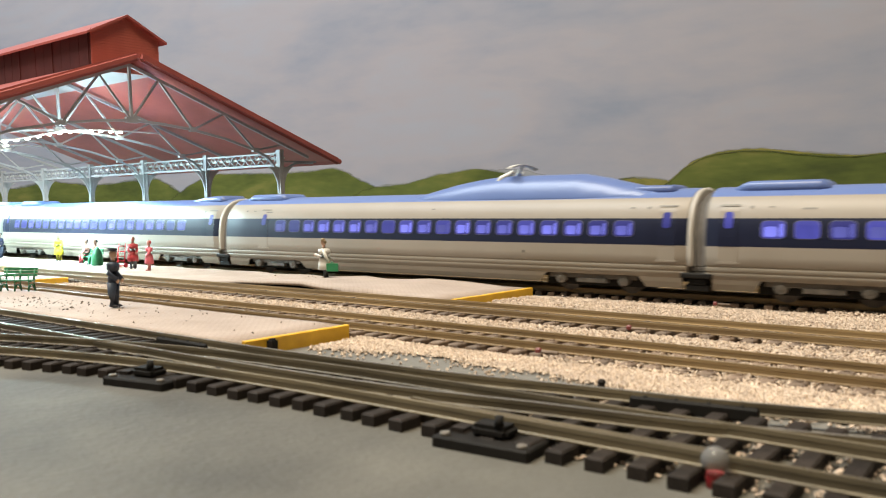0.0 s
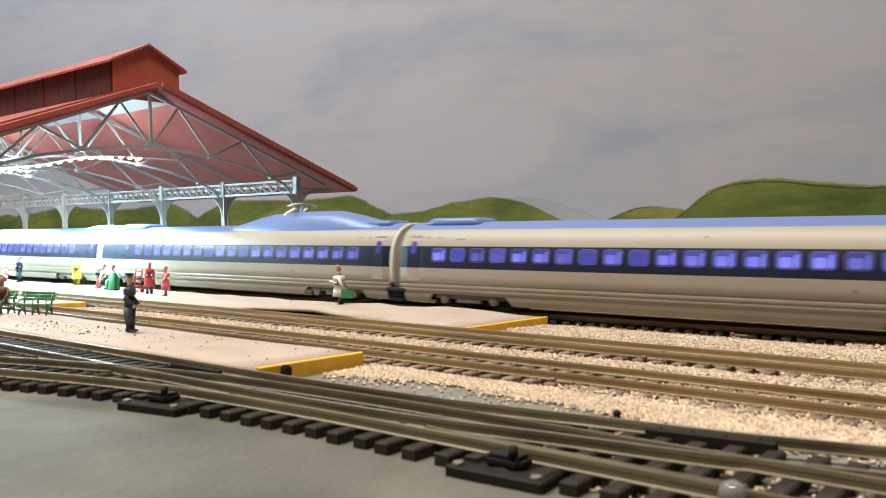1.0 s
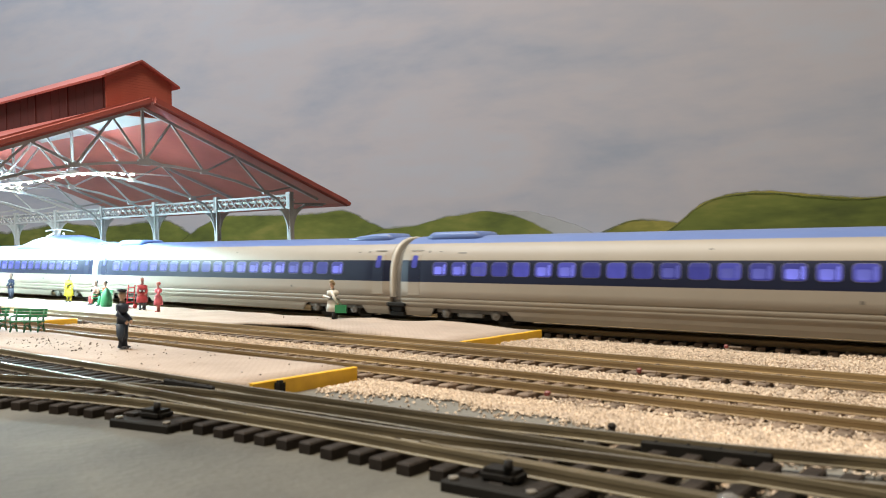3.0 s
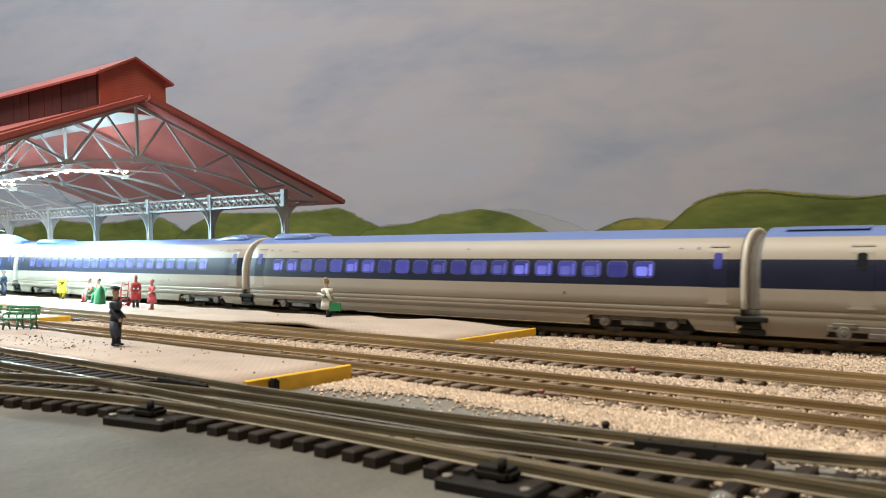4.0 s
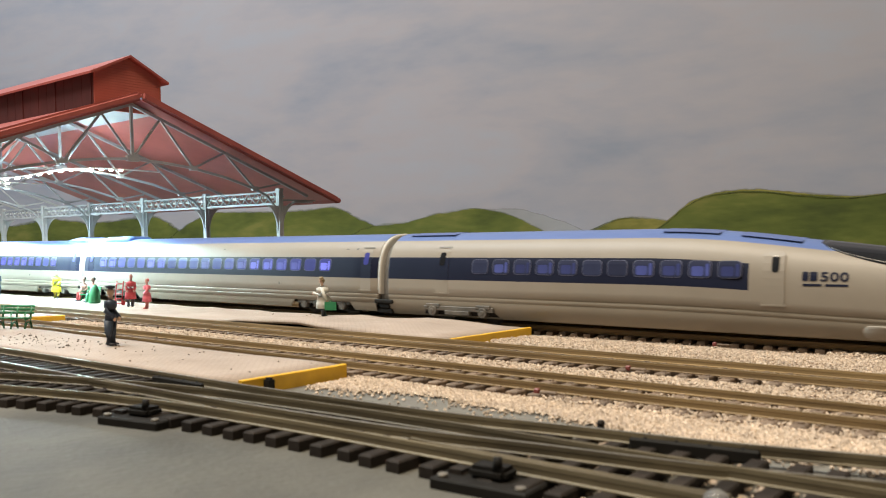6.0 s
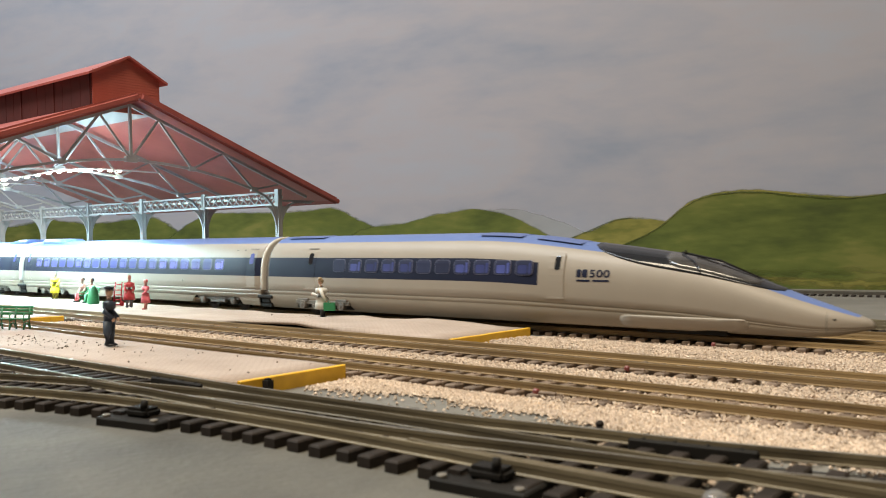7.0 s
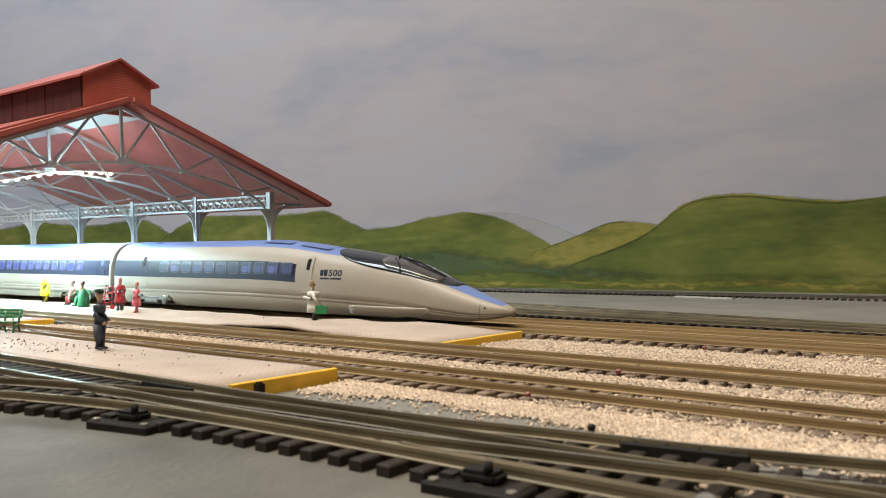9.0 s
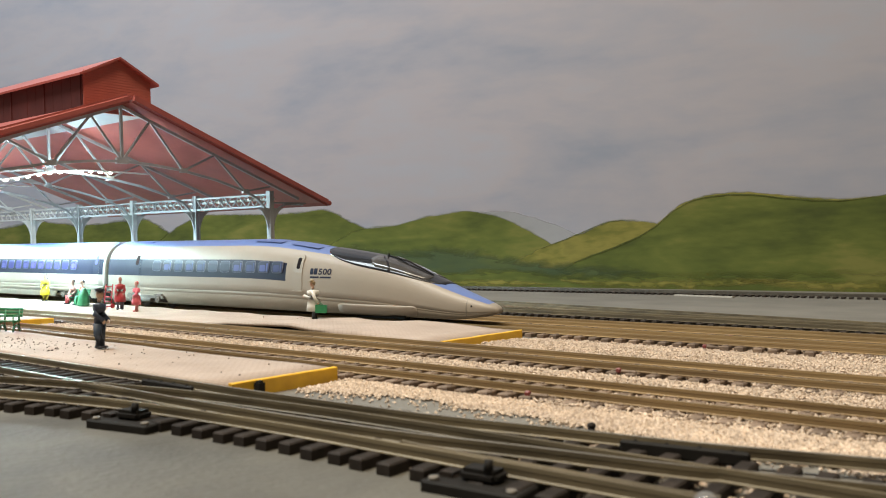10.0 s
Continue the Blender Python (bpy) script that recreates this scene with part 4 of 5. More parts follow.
def nose_panel(bm, x0, x1, h0, h1, r, proud, side, nx=10):
    """A rounded panel that follows the tapering side of the nose."""
    hs = [h0 + r * (1 - math.cos(a * math.pi / 8)) for a in range(5)] + [h1 - r * (1 - math.cos(a * math.pi / 8)) for a in range(4, -1, -1)]
    rows = []
    for h in hs:
        e = max(0.0, h0 + r - h, h - h1 + r)
        inset = r - math.sqrt(max(0.0, r * r - e * e))
        row = []
        for k in range(nx + 1):
            x = x0 + inset + (x1 - x0 - 2 * inset) * k / nx
            top, low, _ = nose_shape(x)
            w = nose_half(x, (h - low) / (top - low))[0]
            soft = proud * min(1.0, 2.2 * min((x - x0 + 0.3) / 5, (x1 + 0.3 - x) / 5, (h - h0 + 0.4) / 1.6, (h1 + 0.4 - h) / 1.6))
            row.append((x, side * (w + soft), h))
        rows.append(row + [(x, y - side * 1.6, h) for x, y, _ in row[::-1]])
    bm_loft(bm, rows)


def nose_car():
    car = thing("train_nose_carriage", Matrix(), "cream bullet-train leading carriage with a long pointed nose and blue roof", "train carriage", "carriages of the train")
    xs = [3.6, 4.0, 30, 80, 120] + [140, 147, 154, 161, 168, 173, 178.4] + [182 + 4 * k for k in range(26)] + [288 + 2 * k for k in range(7)] + [302, 303.5, 304.8, 305.7, 306.3]
    mats = [m for _, _, m in NOSE_SECTION]
    bm = empty_bm()
    # the navy band ends behind the driver's door
    tip = next(k for k, x in enumerate(xs) if x >= 302)   # the blue stops short of the tip
    for lo, hi, kept in ((0, 11, (2, 3)), (11, tip, (3,)), (tip, len(xs), ())):
        sel = xs[lo:hi + 1]
        strip = [(m if m < 2 or m in kept else 0) for m in mats]
        bm_loft(bm, [nose_ring(x) for x in sel], mats=strip + strip[::-1] + [1], caps=False)
    bmesh.ops.remove_doubles(bm, verts=bm.verts, dist=0.001)
    bmesh.ops.holes_fill(bm, edges=bm.edges[:])
    # rear bogie opening: black slabs below stand in for its shade
    part("shell", scaled(bm), [M[k] for k in PAINTS], car)
    for s in (-1, 1):
        bm = empty_bm()
        rings = [[(x, s * 17.2, 3.2), (x, s * 18.5, 7.2), (x, s * 15, 7.2), (x, s * 15, 3.2)] for x in (25, 68)]
        rings[0][1:3] = [(28, s * 18.6, 7.2), (28, s * 15, 7.2)]
        rings[1][1:3] = [(64, s * 18.6, 7.2), (64, s * 15, 7.2)]
        bm_loft(bm, rings, smooth=False)
        part("opening_shade", scaled(bm), M["black"], car, "black panel standing for the shaded bogie opening")
    b = bogie(car, 46)
    b.matrix_local = pose(46 * mm, 0, 0)
    for ch in b.children:
        if ch.name.startswith("side_frame"):
            ch.matrix_local = pose(0, 0.0024 if ch.data.vertices[0].co.y > 0 else -0.0024, 0)
    # front bogie cover
    for turn in (-1, 1):
        bm = empty_bm()
        nose_panel(bm, 216, 266, 2.7, 7.6, 2.3, 1.2, turn)
        part("bogie_cover", scaled(bm), M["cream"], car, "long rounded cover over the front bogie")
        bm = empty_bm()
        bm_box(bm, (226, turn * 11 - 2, 0.8), (258, turn * 11 + 2, 3.4))
        part("guard", scaled(bm), M["black"], car)
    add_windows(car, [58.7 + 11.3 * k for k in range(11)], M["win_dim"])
    add_doors(car, [37.0], "black_gloss")
    # driver's door
    for s in (-1, 1):
        bm = empty_bm()
        side_panel(bm, 183.2, 191.0, 13.6, 33.0, 1.6, 0.10, side=s, width=lambda h: nose_half(187, (h - 1.4) / 38.2)[0])
        d = part("door", scaled(bm), M["cream"], car)
        bm = empty_bm()
        side_panel(bm, 186.4, 189.0, 25.4, 31.6, 1.1, 0.22, side=s, width=lambda h: nose_half(187.5, (h - 1.4) / 38.2)[0])
        part("door_window", scaled(bm), M["black_gloss"], d)
        bm = empty_bm()
        side_panel(bm, 182.6, 191.6, 13.1, 13.8, 0.3, 0.5, side=s, width=lambda h: nose_half(187, (h - 1.4) / 38.2)[0])
        part("step_rail", scaled(bm), M["cream"], d)
    lim = lambda x: 1 - 0.21 * max(0.0, math.sin(math.pi * (x - 200) / 78)) ** 0.6
    part("canopy", nose_patch(201, 277, lim, 0.22), M["black_gloss"], car, "glossy black cockpit canopy")
    for s in (-1, 1):
        bm = empty_bm()
        rings = []
        for i in range(13):
            x = 233 + 36 * i / 12
            a, b_ = lim(x) + 0.035, 0.992
            a = min(a + 0.10 * max(0, (237 - x) / 4), 0.975)
            row = []
            for j in range(7):
                p = a + (b_ - a) * (j / 6) ** 0.7
                w, h = nose_half(x, p)
                row.append((x, s * (w + 0.3), h + 0.42))
            rings.append(row + [(x, y * 0.95, z - 0.8) for _, y, z in row[::-1]])
        bm_loft(bm, rings)
        part("windscreen", scaled(bm), M["glass"], car, "dark tinted windscreen")
        bm = empty_bm()
        pts = []
        for x, p in ((238, 0.985), (244, 0.93), (247, 0.86), (247.5, lim(247.5) + 0.02)):
            w, h = nose_half(x, p)
            pts.append((x, s * (w + 0.5), h + 0.5))
        bm_tube(bm, pts, [0.55] * 4, seg=6)
        part("pillar", scaled(bm), M["black_gloss"], car)
    bm = empty_bm()
    bm_tube(bm, [(236, 0, nose_half(236, 1)[1] + 0.5), (252, -1.5, nose_half(252, 1)[1] + 1.2), (268, -2, nose_half(268, 1)[1] + 0.5)], [0.4, 0.5, 0.3], seg=6)
    bm_tube(bm, [(238, -1.5, nose_half(238, 1)[1] + 0.3), (238, -1.5, nose_half(238, 1)[1] + 1.8)], [0.5, 0.4], seg=6)
    part("wiper", scaled(bm), M["black"], car)
    for x0, x1 in ((10, 38), (142, 165), (173, 195)):
        bm = empty_bm()
        rings = []
        for i in range(7):
            x = x0 + (x1 - x0) * i / 6
            rings.append([(x, y, nose_half(x, 1)[1] - 0.018 * y * y / 1.3 + dz) for y, dz in ((-10, 0.05), (-9.6, 0.2), (0, 0.2), (9.6, 0.2), (10, 0.05), (0, -0.6))])
        bm_loft(bm, rings, smooth=False)
        part("roof_panel", scaled(bm), M["blue_dark"], car, "darker blue roof panel")
    for s in (-1, 1):
        bm = empty_bm()
        rings = []
        for p in np.linspace(0.10, 0.80, 9):
            w, h = nose_half(292, p)
            rings.append([(291.8, s * (w + 0.05), h), (292.2, s * (w + 0.05), h), (292.2, s * (w - 0.4), h), (291.8, s * (w - 0.4), h)])
        bm_loft(bm, rings, smooth=False)
        part("seam", scaled(bm), M["grey"], car)
        bm = empty_bm()
        bm_ball(bm, (294.5, s * (nose_half(294.5, 0.6)[0]), nose_half(294.5, 0.6)[1]), (0.5, 0.3, 0.5))
        part("lamp", scaled(bm), M["black"], car)
    # the number, and bars for the writing round it
    curve = bpy.data.curves.new("number", "FONT")
    curve.body, curve.size, curve.offset, curve.resolution_u = "500", 4.4, 0.10, 4
    curve.space_character = 1.05
    tmp = new("number", curve)
    me = bpy.data.meshes.new_from_object(tmp.evaluated_get(bpy.context.evaluated_depsgraph_get()))
    bpy.data.objects.remove(tmp)
    for v in me.vertices:
        x, h = 202.6 + 1.35 * v.co.x, 22.6 + v.co.y
        top, low, _ = nose_shape(x)
        v.co = Vector((x, -(nose_half(x, (h - low) / (top - low))[0] + 0.16), h)) * mm
    me.materials.clear()
    me.materials.append(M["navy"])
    part("number", me, None, car, "dark blue number 500")

    def wrap(bm):
        for v in bm.verts:
            top, low, _ = nose_shape(v.co.x)
            v.co.y += -nose_half(v.co.x, (v.co.z - low) / (top - low))[0]
        return scaled(bm)
    bm = empty_bm()
    flat = lambda h: 0.0
    side_panel(bm, 196.8, 198.9, 22.5, 25.8, 0.6, 0.15, width=flat)
    side_panel(bm, 199.3, 201.8, 22.5, 25.8, 0.6, 0.15, width=flat)
    for a, b_ in ((197.0, 203.2), (204.2, 211.6)):
        side_panel(bm, a, b_, 20.7, 21.5, 0.2, 0.12, width=flat)
    part("mark", wrap(bm), M["navy"], car, "dark blue operator mark")
    return car


# ---- the train shed ----
SHED = pose(-0.4625, 0.289, 0, 2.0, 0, 0)   # leans a little on its footings
BAY, BAYS = 0.0898, 7
EAVE_Y, EAVE_Z, RIDGE_Z = 0.172, 0.0752, 0.1382
SLOPE = (RIDGE_Z - EAVE_Z) / EAVE_Y


def roof_z(y):
    return RIDGE_Z - SLOPE * abs(y)


def build_shed():
    shed = thing("train_shed", SHED, "open station shed with red roof, raised monitor and grey steel trusses", "train shed")
    x1, x0 = 0.0105, -BAY * 3 - 0.036   # the roof sheets stop here; bare trusses beyond
    for s in (-1, 1):
        bm = empty_bm()
        t = 0.0026
        rings = []
        for x in (x0, x1):
            rings.append([(x, 0, RIDGE_Z), (x, s * EAVE_Y, EAVE_Z), (x, s * EAVE_Y, EAVE_Z - 0.0034), (x, s * (EAVE_Y - 0.004), EAVE_Z - t + SLOPE * 0.004), (x, 0, RIDGE_Z - t)])
        bm_loft(bm, rings, smooth=False)
        r = part("roof_slope", bm, M["red_roof"], shed, "red painted roof slope")
        bm = empty_bm()
        bm_bar(bm, (x1 + 0.0008, s * 0.0002, RIDGE_Z - 0.0020), (x1 + 0.0008, s * (EAVE_Y + 0.001), EAVE_Z - 0.0020), 0.0040, 0.0056)
        bmesh.ops.bevel(bm, geom=bm.edges[:], offset=0.0016, segments=3, affect="EDGES")
        part("barge_board", bm, M["red_roof"], r)
        bm = empty_bm()
        bm_tube(bm, [(x0, s * (EAVE_Y + 0.0012), EAVE_Z - 0.0016), (x1 + 0.0016, s * (EAVE_Y + 0.0012), EAVE_Z - 0.0016)], [0.0020, 0.0020], seg=8)
        part("gutter", bm, M["red_roof"], r)
        for k in range(3):
            bm = empty_bm()
            xa, xb = -BAY * (k + 1) + 0.004, -BAY * k - 0.004
            for ya, yb in ((0.006, 0.020),):
                bm_bar(bm, ((xa + xb) / 2 - 0.0001, s * ya, roof_z(ya) - t - 0.0006), ((xa + xb) / 2 + 0.0001, s * yb, roof_z(yb) - t - 0.0006), xb - xa, 0.0006)
            part("skylight", bm, M["skylight"], r, "milky white skylight strip")
    # monitor on the ridge
    mon = new("monitor")
    mon.parent = shed
    mon.matrix_local = pose(0, 0.002, 0)
    mx1, mx0, half, wt, pk = -0.006, x0 + 0.012, 0.0232, 0.1513, 0.1630
    bm = empty_bm()
    # side walls: their shade is put into the darker red
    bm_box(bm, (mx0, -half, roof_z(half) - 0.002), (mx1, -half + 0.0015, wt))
    part("side_wall", bm, M["red_shaded"], mon)
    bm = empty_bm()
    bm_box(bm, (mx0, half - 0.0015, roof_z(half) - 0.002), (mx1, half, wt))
    part("side_wall", bm, M["red_shaded"], mon)
    for side in (-1, 1):   # upright boards, some a little proud, with cover strips
        x, k = mx1 - 0.0022, 0
        while x - 0.0108 > mx0:
            bm = empty_bm()
            proud = 0.0003 + 0.0003 * random.random()
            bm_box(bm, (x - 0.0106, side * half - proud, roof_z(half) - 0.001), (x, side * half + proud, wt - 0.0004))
            part("board", bm, M["red_shaded"], mon)
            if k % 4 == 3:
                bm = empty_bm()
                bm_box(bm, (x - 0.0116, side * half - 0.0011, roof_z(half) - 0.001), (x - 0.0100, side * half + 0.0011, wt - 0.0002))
                part("batten", bm, M["red_shaded"], mon)
            x, k = x - 0.0110, k + 1
    for xe, s in ((mx1, 1), (mx0, -1)):
        bm = empty_bm()
        poly = [(-half, roof_z(half) - 0.002), (half, roof_z(half) - 0.002), (half, wt), (0, pk - 0.0012), (-half, wt)]
        bm_loft(bm, [[(xe - 0.0008, y, z) for y, z in poly], [(xe + 0.0008, y, z) for y, z in poly]], smooth=False)
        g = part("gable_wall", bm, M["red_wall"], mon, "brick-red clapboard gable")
        if s > 0:
            for j in range(17):
                z = 0.1325 + 0.0017 * j
                hw = half if z < wt else half * (pk - 0.002 - z) / (pk - 0.002 - wt)
                if hw < 0.002:
                    continue
                b = empty_bm()
                bm_box(b, (0, -hw, 0), (0.0003, hw, 0.0015))
                o = part("clapboard", b, M["red_wall"], g)
                o.matrix_local = pose(xe + 0.0007, 0, z, 0, -3, 0)
    for s in (-1, 1):
        bm = empty_bm()
        e = half + 0.0042
        sl = (pk - wt) / half
        bm_loft(bm, [[(xx, 0, pk + 0.0008), (xx, s * e, pk + 0.0008 - sl * e), (xx, s * e, pk - 0.0007 - sl * e), (xx, 0, pk - 0.0007)] for xx in (mx0 - 0.004, mx1 + 0.0045)], smooth=False)
        part("monitor_roof", bm, M["red_roof"], mon)
    # trusses and columns
    low = [(0, 0.0975), (0.0226, 0.0962), (0.0453, 0.0936), (0.072, 0.0885), (0.098, 0.0812), (0.109, 0.0763), (0.1150, 0.0705), (0.1185, 0.062)]
    tr = empty_bm()
    top = lambda y: roof_z(y) - 0.0062
    for s in (-1, 1):
        pts = [(0, s * a, b) for a, b in low]
        for a, b in zip(pts, pts[1:]):
            bm_bar(tr, a, b, 0.0018, 0.0016)
        bm_bar(tr, (0, 0, top(0)), (0, s * 0.150, top(0.150)), 0.0020, 0.0019)
        for (ya, za), (yb, zb) in (((0, 0.0975), (0.0205, top(0.0205))), ((0.0205, top(0.0205)), (0.0453, 0.0936)), ((0.0453, 0.0936), (0.0713, top(0.0713))), ((0.0713, top(0.0713)), (0.098, 0.0812)), ((0.098, 0.0812), (0.1214, top(0.1214) - 0.002))):
            bm_bar(tr, (0, s * ya, za), (0, s * yb, zb), 0.0013, 0.0013)
        for ya, za in ((0.0453, 0.0936), (0.098, 0.0812)):
            bm_box(tr, (-0.0012, s * ya - 0.0026, za - 0.0014), (0.0012, s * ya + 0.0026, za + 0.0018))
        # bracket outside the column, under the eave
        arc = [(0, s * (0.1245 + 0.021 * (1 - math.cos(a))), 0.062 + 0.0112 * math.sin(a)) for a in np.linspace(0, math.pi / 2, 7)]
        for a, b in zip(arc, arc[1:]):
            bm_bar(tr, a, b, 0.0014, 0.0012)
        bm_bar(tr, (0, s * 0.1214, 0.0735), (0, s * 0.158, 0.0735), 0.0014, 0.0012)
        for k in range(8):
            bm_box(tr, (-0.001, s * (0.136 + 0.0026 * k) - 0.0006, 0.0718), (0.001, s * (0.136 + 0.0026 * k) + 0.0006, 0.0738))
    bm_bar(tr, (0, 0, 0.0965), (0, 0, top(0)), 0.0016, 0.0016)
    bm_box(tr, (-0.0013, -0.004, 0.0958), (0.0013, 0.004, 0.0995))
    truss = mesh_of("truss", tr, M["steel"])
    cb = empty_bm()
    for z0, z1, w, d in ((0, 0.004, 0.0085, 0.0085), (0.004, 0.006, 0.0065, 0.0065), (0.006, 0.0845, 0.0030, 0.0026), (0.0845, 0.0865, 0.0046, 0.004)):
        bm_box(cb, (-w / 2, -d / 2, z0), (w / 2, d / 2, z1))
    for s in (-1, 1):
        bm_box(cb, (-0.0019, s * 0.0016 - 0.0004, 0.006), (0.0019, s * 0.0016 + 0.0004, 0.0845))
    column = mesh_of("column", cb, M["steel"])
    wb = empty_bm()
    for s in (-1, 1):   # solid curved web between column and truss
        arc = [(s * (0.0022 + 0.0115 * (1 - math.cos(a))), 0.052 + 0.0215 * math.sin(a)) for a in np.linspace(0, math.pi / 2, 8)]
        bm_loft(wb, [[(x, y, z) for y, z in [(0, 0.052)] + arc + [(0, 0.0735)]] for x in (-0.0006, 0.0006)], smooth=False)
    web = mesh_of("bracket", wb, M["steel"])
    for k in range(BAYS):
        x = -BAY * k
        part("truss", truss, None, shed).matrix_local = pose(x, 0, 0)
        for y in (-0.129, 0.1214):
            zb = -0.0015 if y < 0 else -0.0042
            c = part("column", column, None, shed)
            c.matrix_local = pose(x, y, 0.0045 if y < 0 else -0.0042)
            part("bracket", web, None, c)
    # lattice girders from column to column
    for y in (-0.129, 0.1214):
        bm = empty_bm()
        L = BAY * (BAYS - 1)
        bm_box(bm, (-L, y - 0.0008, 0.0700), (0, y + 0.0008, 0.0716))
        bm_box(bm, (-L, y - 0.0008, 0.0790), (0, y + 0.0008, 0.0804))
        n = 10 * (BAYS - 1)
        for i in range(n):
            xa, xb = -L * i / n, -L * (i + 1) / n
            za, zb = (0.0708, 0.0797) if i % 2 else (0.0797, 0.0708)
            bm_bar(bm, (xa, y, za), (xb, y, zb), 0.0007, 0.0007)
            bm_bar(bm, (xa, y + 0.0004, zb), (xb, y + 0.0004, za), 0.0006, 0.0006)
        part("girder", bm, M["steel"], shed, "grey lattice girder")
        bm = empty_bm()
        for i in range(n):
            x = -L * (i + 0.5) / n
            bm_tube(bm, [(x, y + 0.003, 0.0762), (x + 0.0055, y + 0.003, 0.0762)], [0.0011, 0.0011], seg=6)
        tagged(part("conduit", bm, M["white"], shed, "row of small pale tubes"), kind="stuff")


def build_light_string():
    """Lamps strung across the shed along the trusses behind the first."""
    line = smooth_line([(0.150, 0.068), (0.200, 0.0785), (0.252, 0.0872), (0.280, 0.0940), (0.305, 0.0978), (0.330, 0.0990), (0.362, 0.0996)], 0.004)
    led = empty_bm()
    bm_ball(led, (0, 0, 0), (0.0011, 0.0018, 0.0009), seg=10, rings=6)
    led = mesh_of("lamp", led, M["led"])
    for x in (-0.549, -0.7286):
        s = thing("light_string", pose(x, 0, 0), "string of bright white lamps hanging under the shed roof", "light string", "light strings")
        bm = empty_bm()
        bm_tube(bm, [(0, y, z + 0.001) for y, z in line], [0.0007] * len(line), seg=6)
        part("wire", bm, M["white"], s)
        for y, z, a in even(line[:-6], 0.0076):
            part("lamp", led, None, s).matrix_local = pose(0, y, z, math.degrees(a), 0, 0)


# ---- figurines, benches and small things ----
def figurine(label, at, turn, coat, legs, head, hat=None, long_coat=True, arms=None, height=20.3, seat=False, hatmat=None, case=None, bulk=1.0, lean=0.0):
    """A small painted model figure, in one plain mesh."""
    bm = empty_bm()
    k = height / 20.3
    hip = 8.6
    mats = [paint("figure_coat", coat), paint("figure_legs", legs), paint("figure_head", head), paint("figure_hat", hatmat or (0.02, 0.02, 0.03)), paint("figure_case", (0.02, 0.2, 0.08))]
    if seat:
        for s in (-1, 1):
            bm_tube(bm, [(s * 1.2, 0.3, 5.2), (s * 1.3, -3.6, 5.4), (s * 1.3, -4.2, 0.4)], [1.2, 1.1, 0.8], 1)
            bm_ball(bm, (s * 1.3, -4.9, 0.5), (0.7, 1.4, 0.5), 3)
        base = -3.2
    else:
        for s in (-1, 1):
            bm_tube(bm, [(s * 1.15, 0, 0.5), (s * 1.2, 0.1, 4.5), (s * 1.1, 0, hip)], [1.2, 1.35, 1.6], 1)
            bm_ball(bm, (s * 1.2, -0.7, 0.45), (0.85, 1.7, 0.5), 3)
        base = 0.0
    z = lambda h: h + base
    if long_coat and not seat:
        bm_tube(bm, [(0, 0, 4.6), (0, 0, 7.5), (0, 0, 10.5), (0, 0, 13), (0, -0.1, 15), (0, -0.1, 16.3)], [3.5 * bulk, 3.2 * bulk, 2.6 * bulk, 2.75 * bulk, 2.8, 1.2], 0, 12, 0.85 if bulk == 1.0 else 1.1)
    else:
        bm_tube(bm, [(0, 0, z(8)), (0, 0, z(10.5)), (0, 0, z(13)), (0, -0.1, z(15)), (0, -0.1, z(16.3))], [2.4, 2.3, 2.6, 2.7, 1.2], 0, 12, 0.72)
    for s, (e, h) in zip((-1, 1), arms or (((-2.6, 0.1, 11.6), (-1.9, -1.9, 10.0)), ((2.6, 0.1, 11.6), (1.9, -1.9, 10.0)))):
        bm_tube(bm, [(s * 2.0, 0, z(15.0)), (e[0], e[1], z(e[2])), (h[0], h[1], z(h[2]))], [1.0, 0.9, 0.7], 0)
        bm_ball(bm, (h[0], h[1], z(h[2]) - 0.5), (0.55, 0.55, 0.75), 2)
    bm_tube(bm, [(0, -0.1, z(15.8)), (0, -0.1, z(17.2))], [0.8, 0.8], 2)
    bm_ball(bm, (0, -0.2, z(18.3)), (1.15, 1.35, 1.6), 2)
    if hat != "cap":
        bm_ball(bm, (0, 0.55, z(18.75)), (1.12, 1.0, 1.2), 3)
    if hat == "cap":
        bm_tube(bm, [(0, -0.1, z(19.0)), (0, -0.1, z(19.5)), (0, -0.15, z(20.3)), (0, -0.15, z(20.6))], [1.3, 1.35, 1.75, 1.4], 3, 12)
        bm_tube(bm, [(0, -1.3, z(19.15)), (0, -1.3, z(19.3))], [1.2, 1.2], 3, 10)
    elif hat == "brim":
        bm_tube(bm, [(0, -0.2, z(19.1)), (0, -0.2, z(19.35))], [1.75, 1.7], 3, 14)
        bm_tube(bm, [(0, -0.2, z(19.3)), (0, -0.2, z(20.7))], [1.25, 0.9], 3, 12)
    if case:
        bm_box(bm, (case[0] - 0.9, case[1] - 2.9, 4.0), (case[0] + 0.9, case[1] + 2.9, 8.0), 4)
        bm_tube(bm, [(case[0], case[1] - 0.8, 8.0), (case[0], case[1], 8.8), (case[0], case[1] + 0.8, 8.0)], [0.25, 0.25, 0.25], 4, 6)
    for v in bm.verts:
        v.co.y -= lean * max(0.0, v.co.z - 7.0)
        v.co *= mm * k
    lowest = min(v.co.z for v in bm.verts)
    return thing("figurine", pose(at[0], at[1], at[2] - lowest, 0, 0, turn), label, "figurine", "model figures on the platforms", bm=bm, materials=mats)


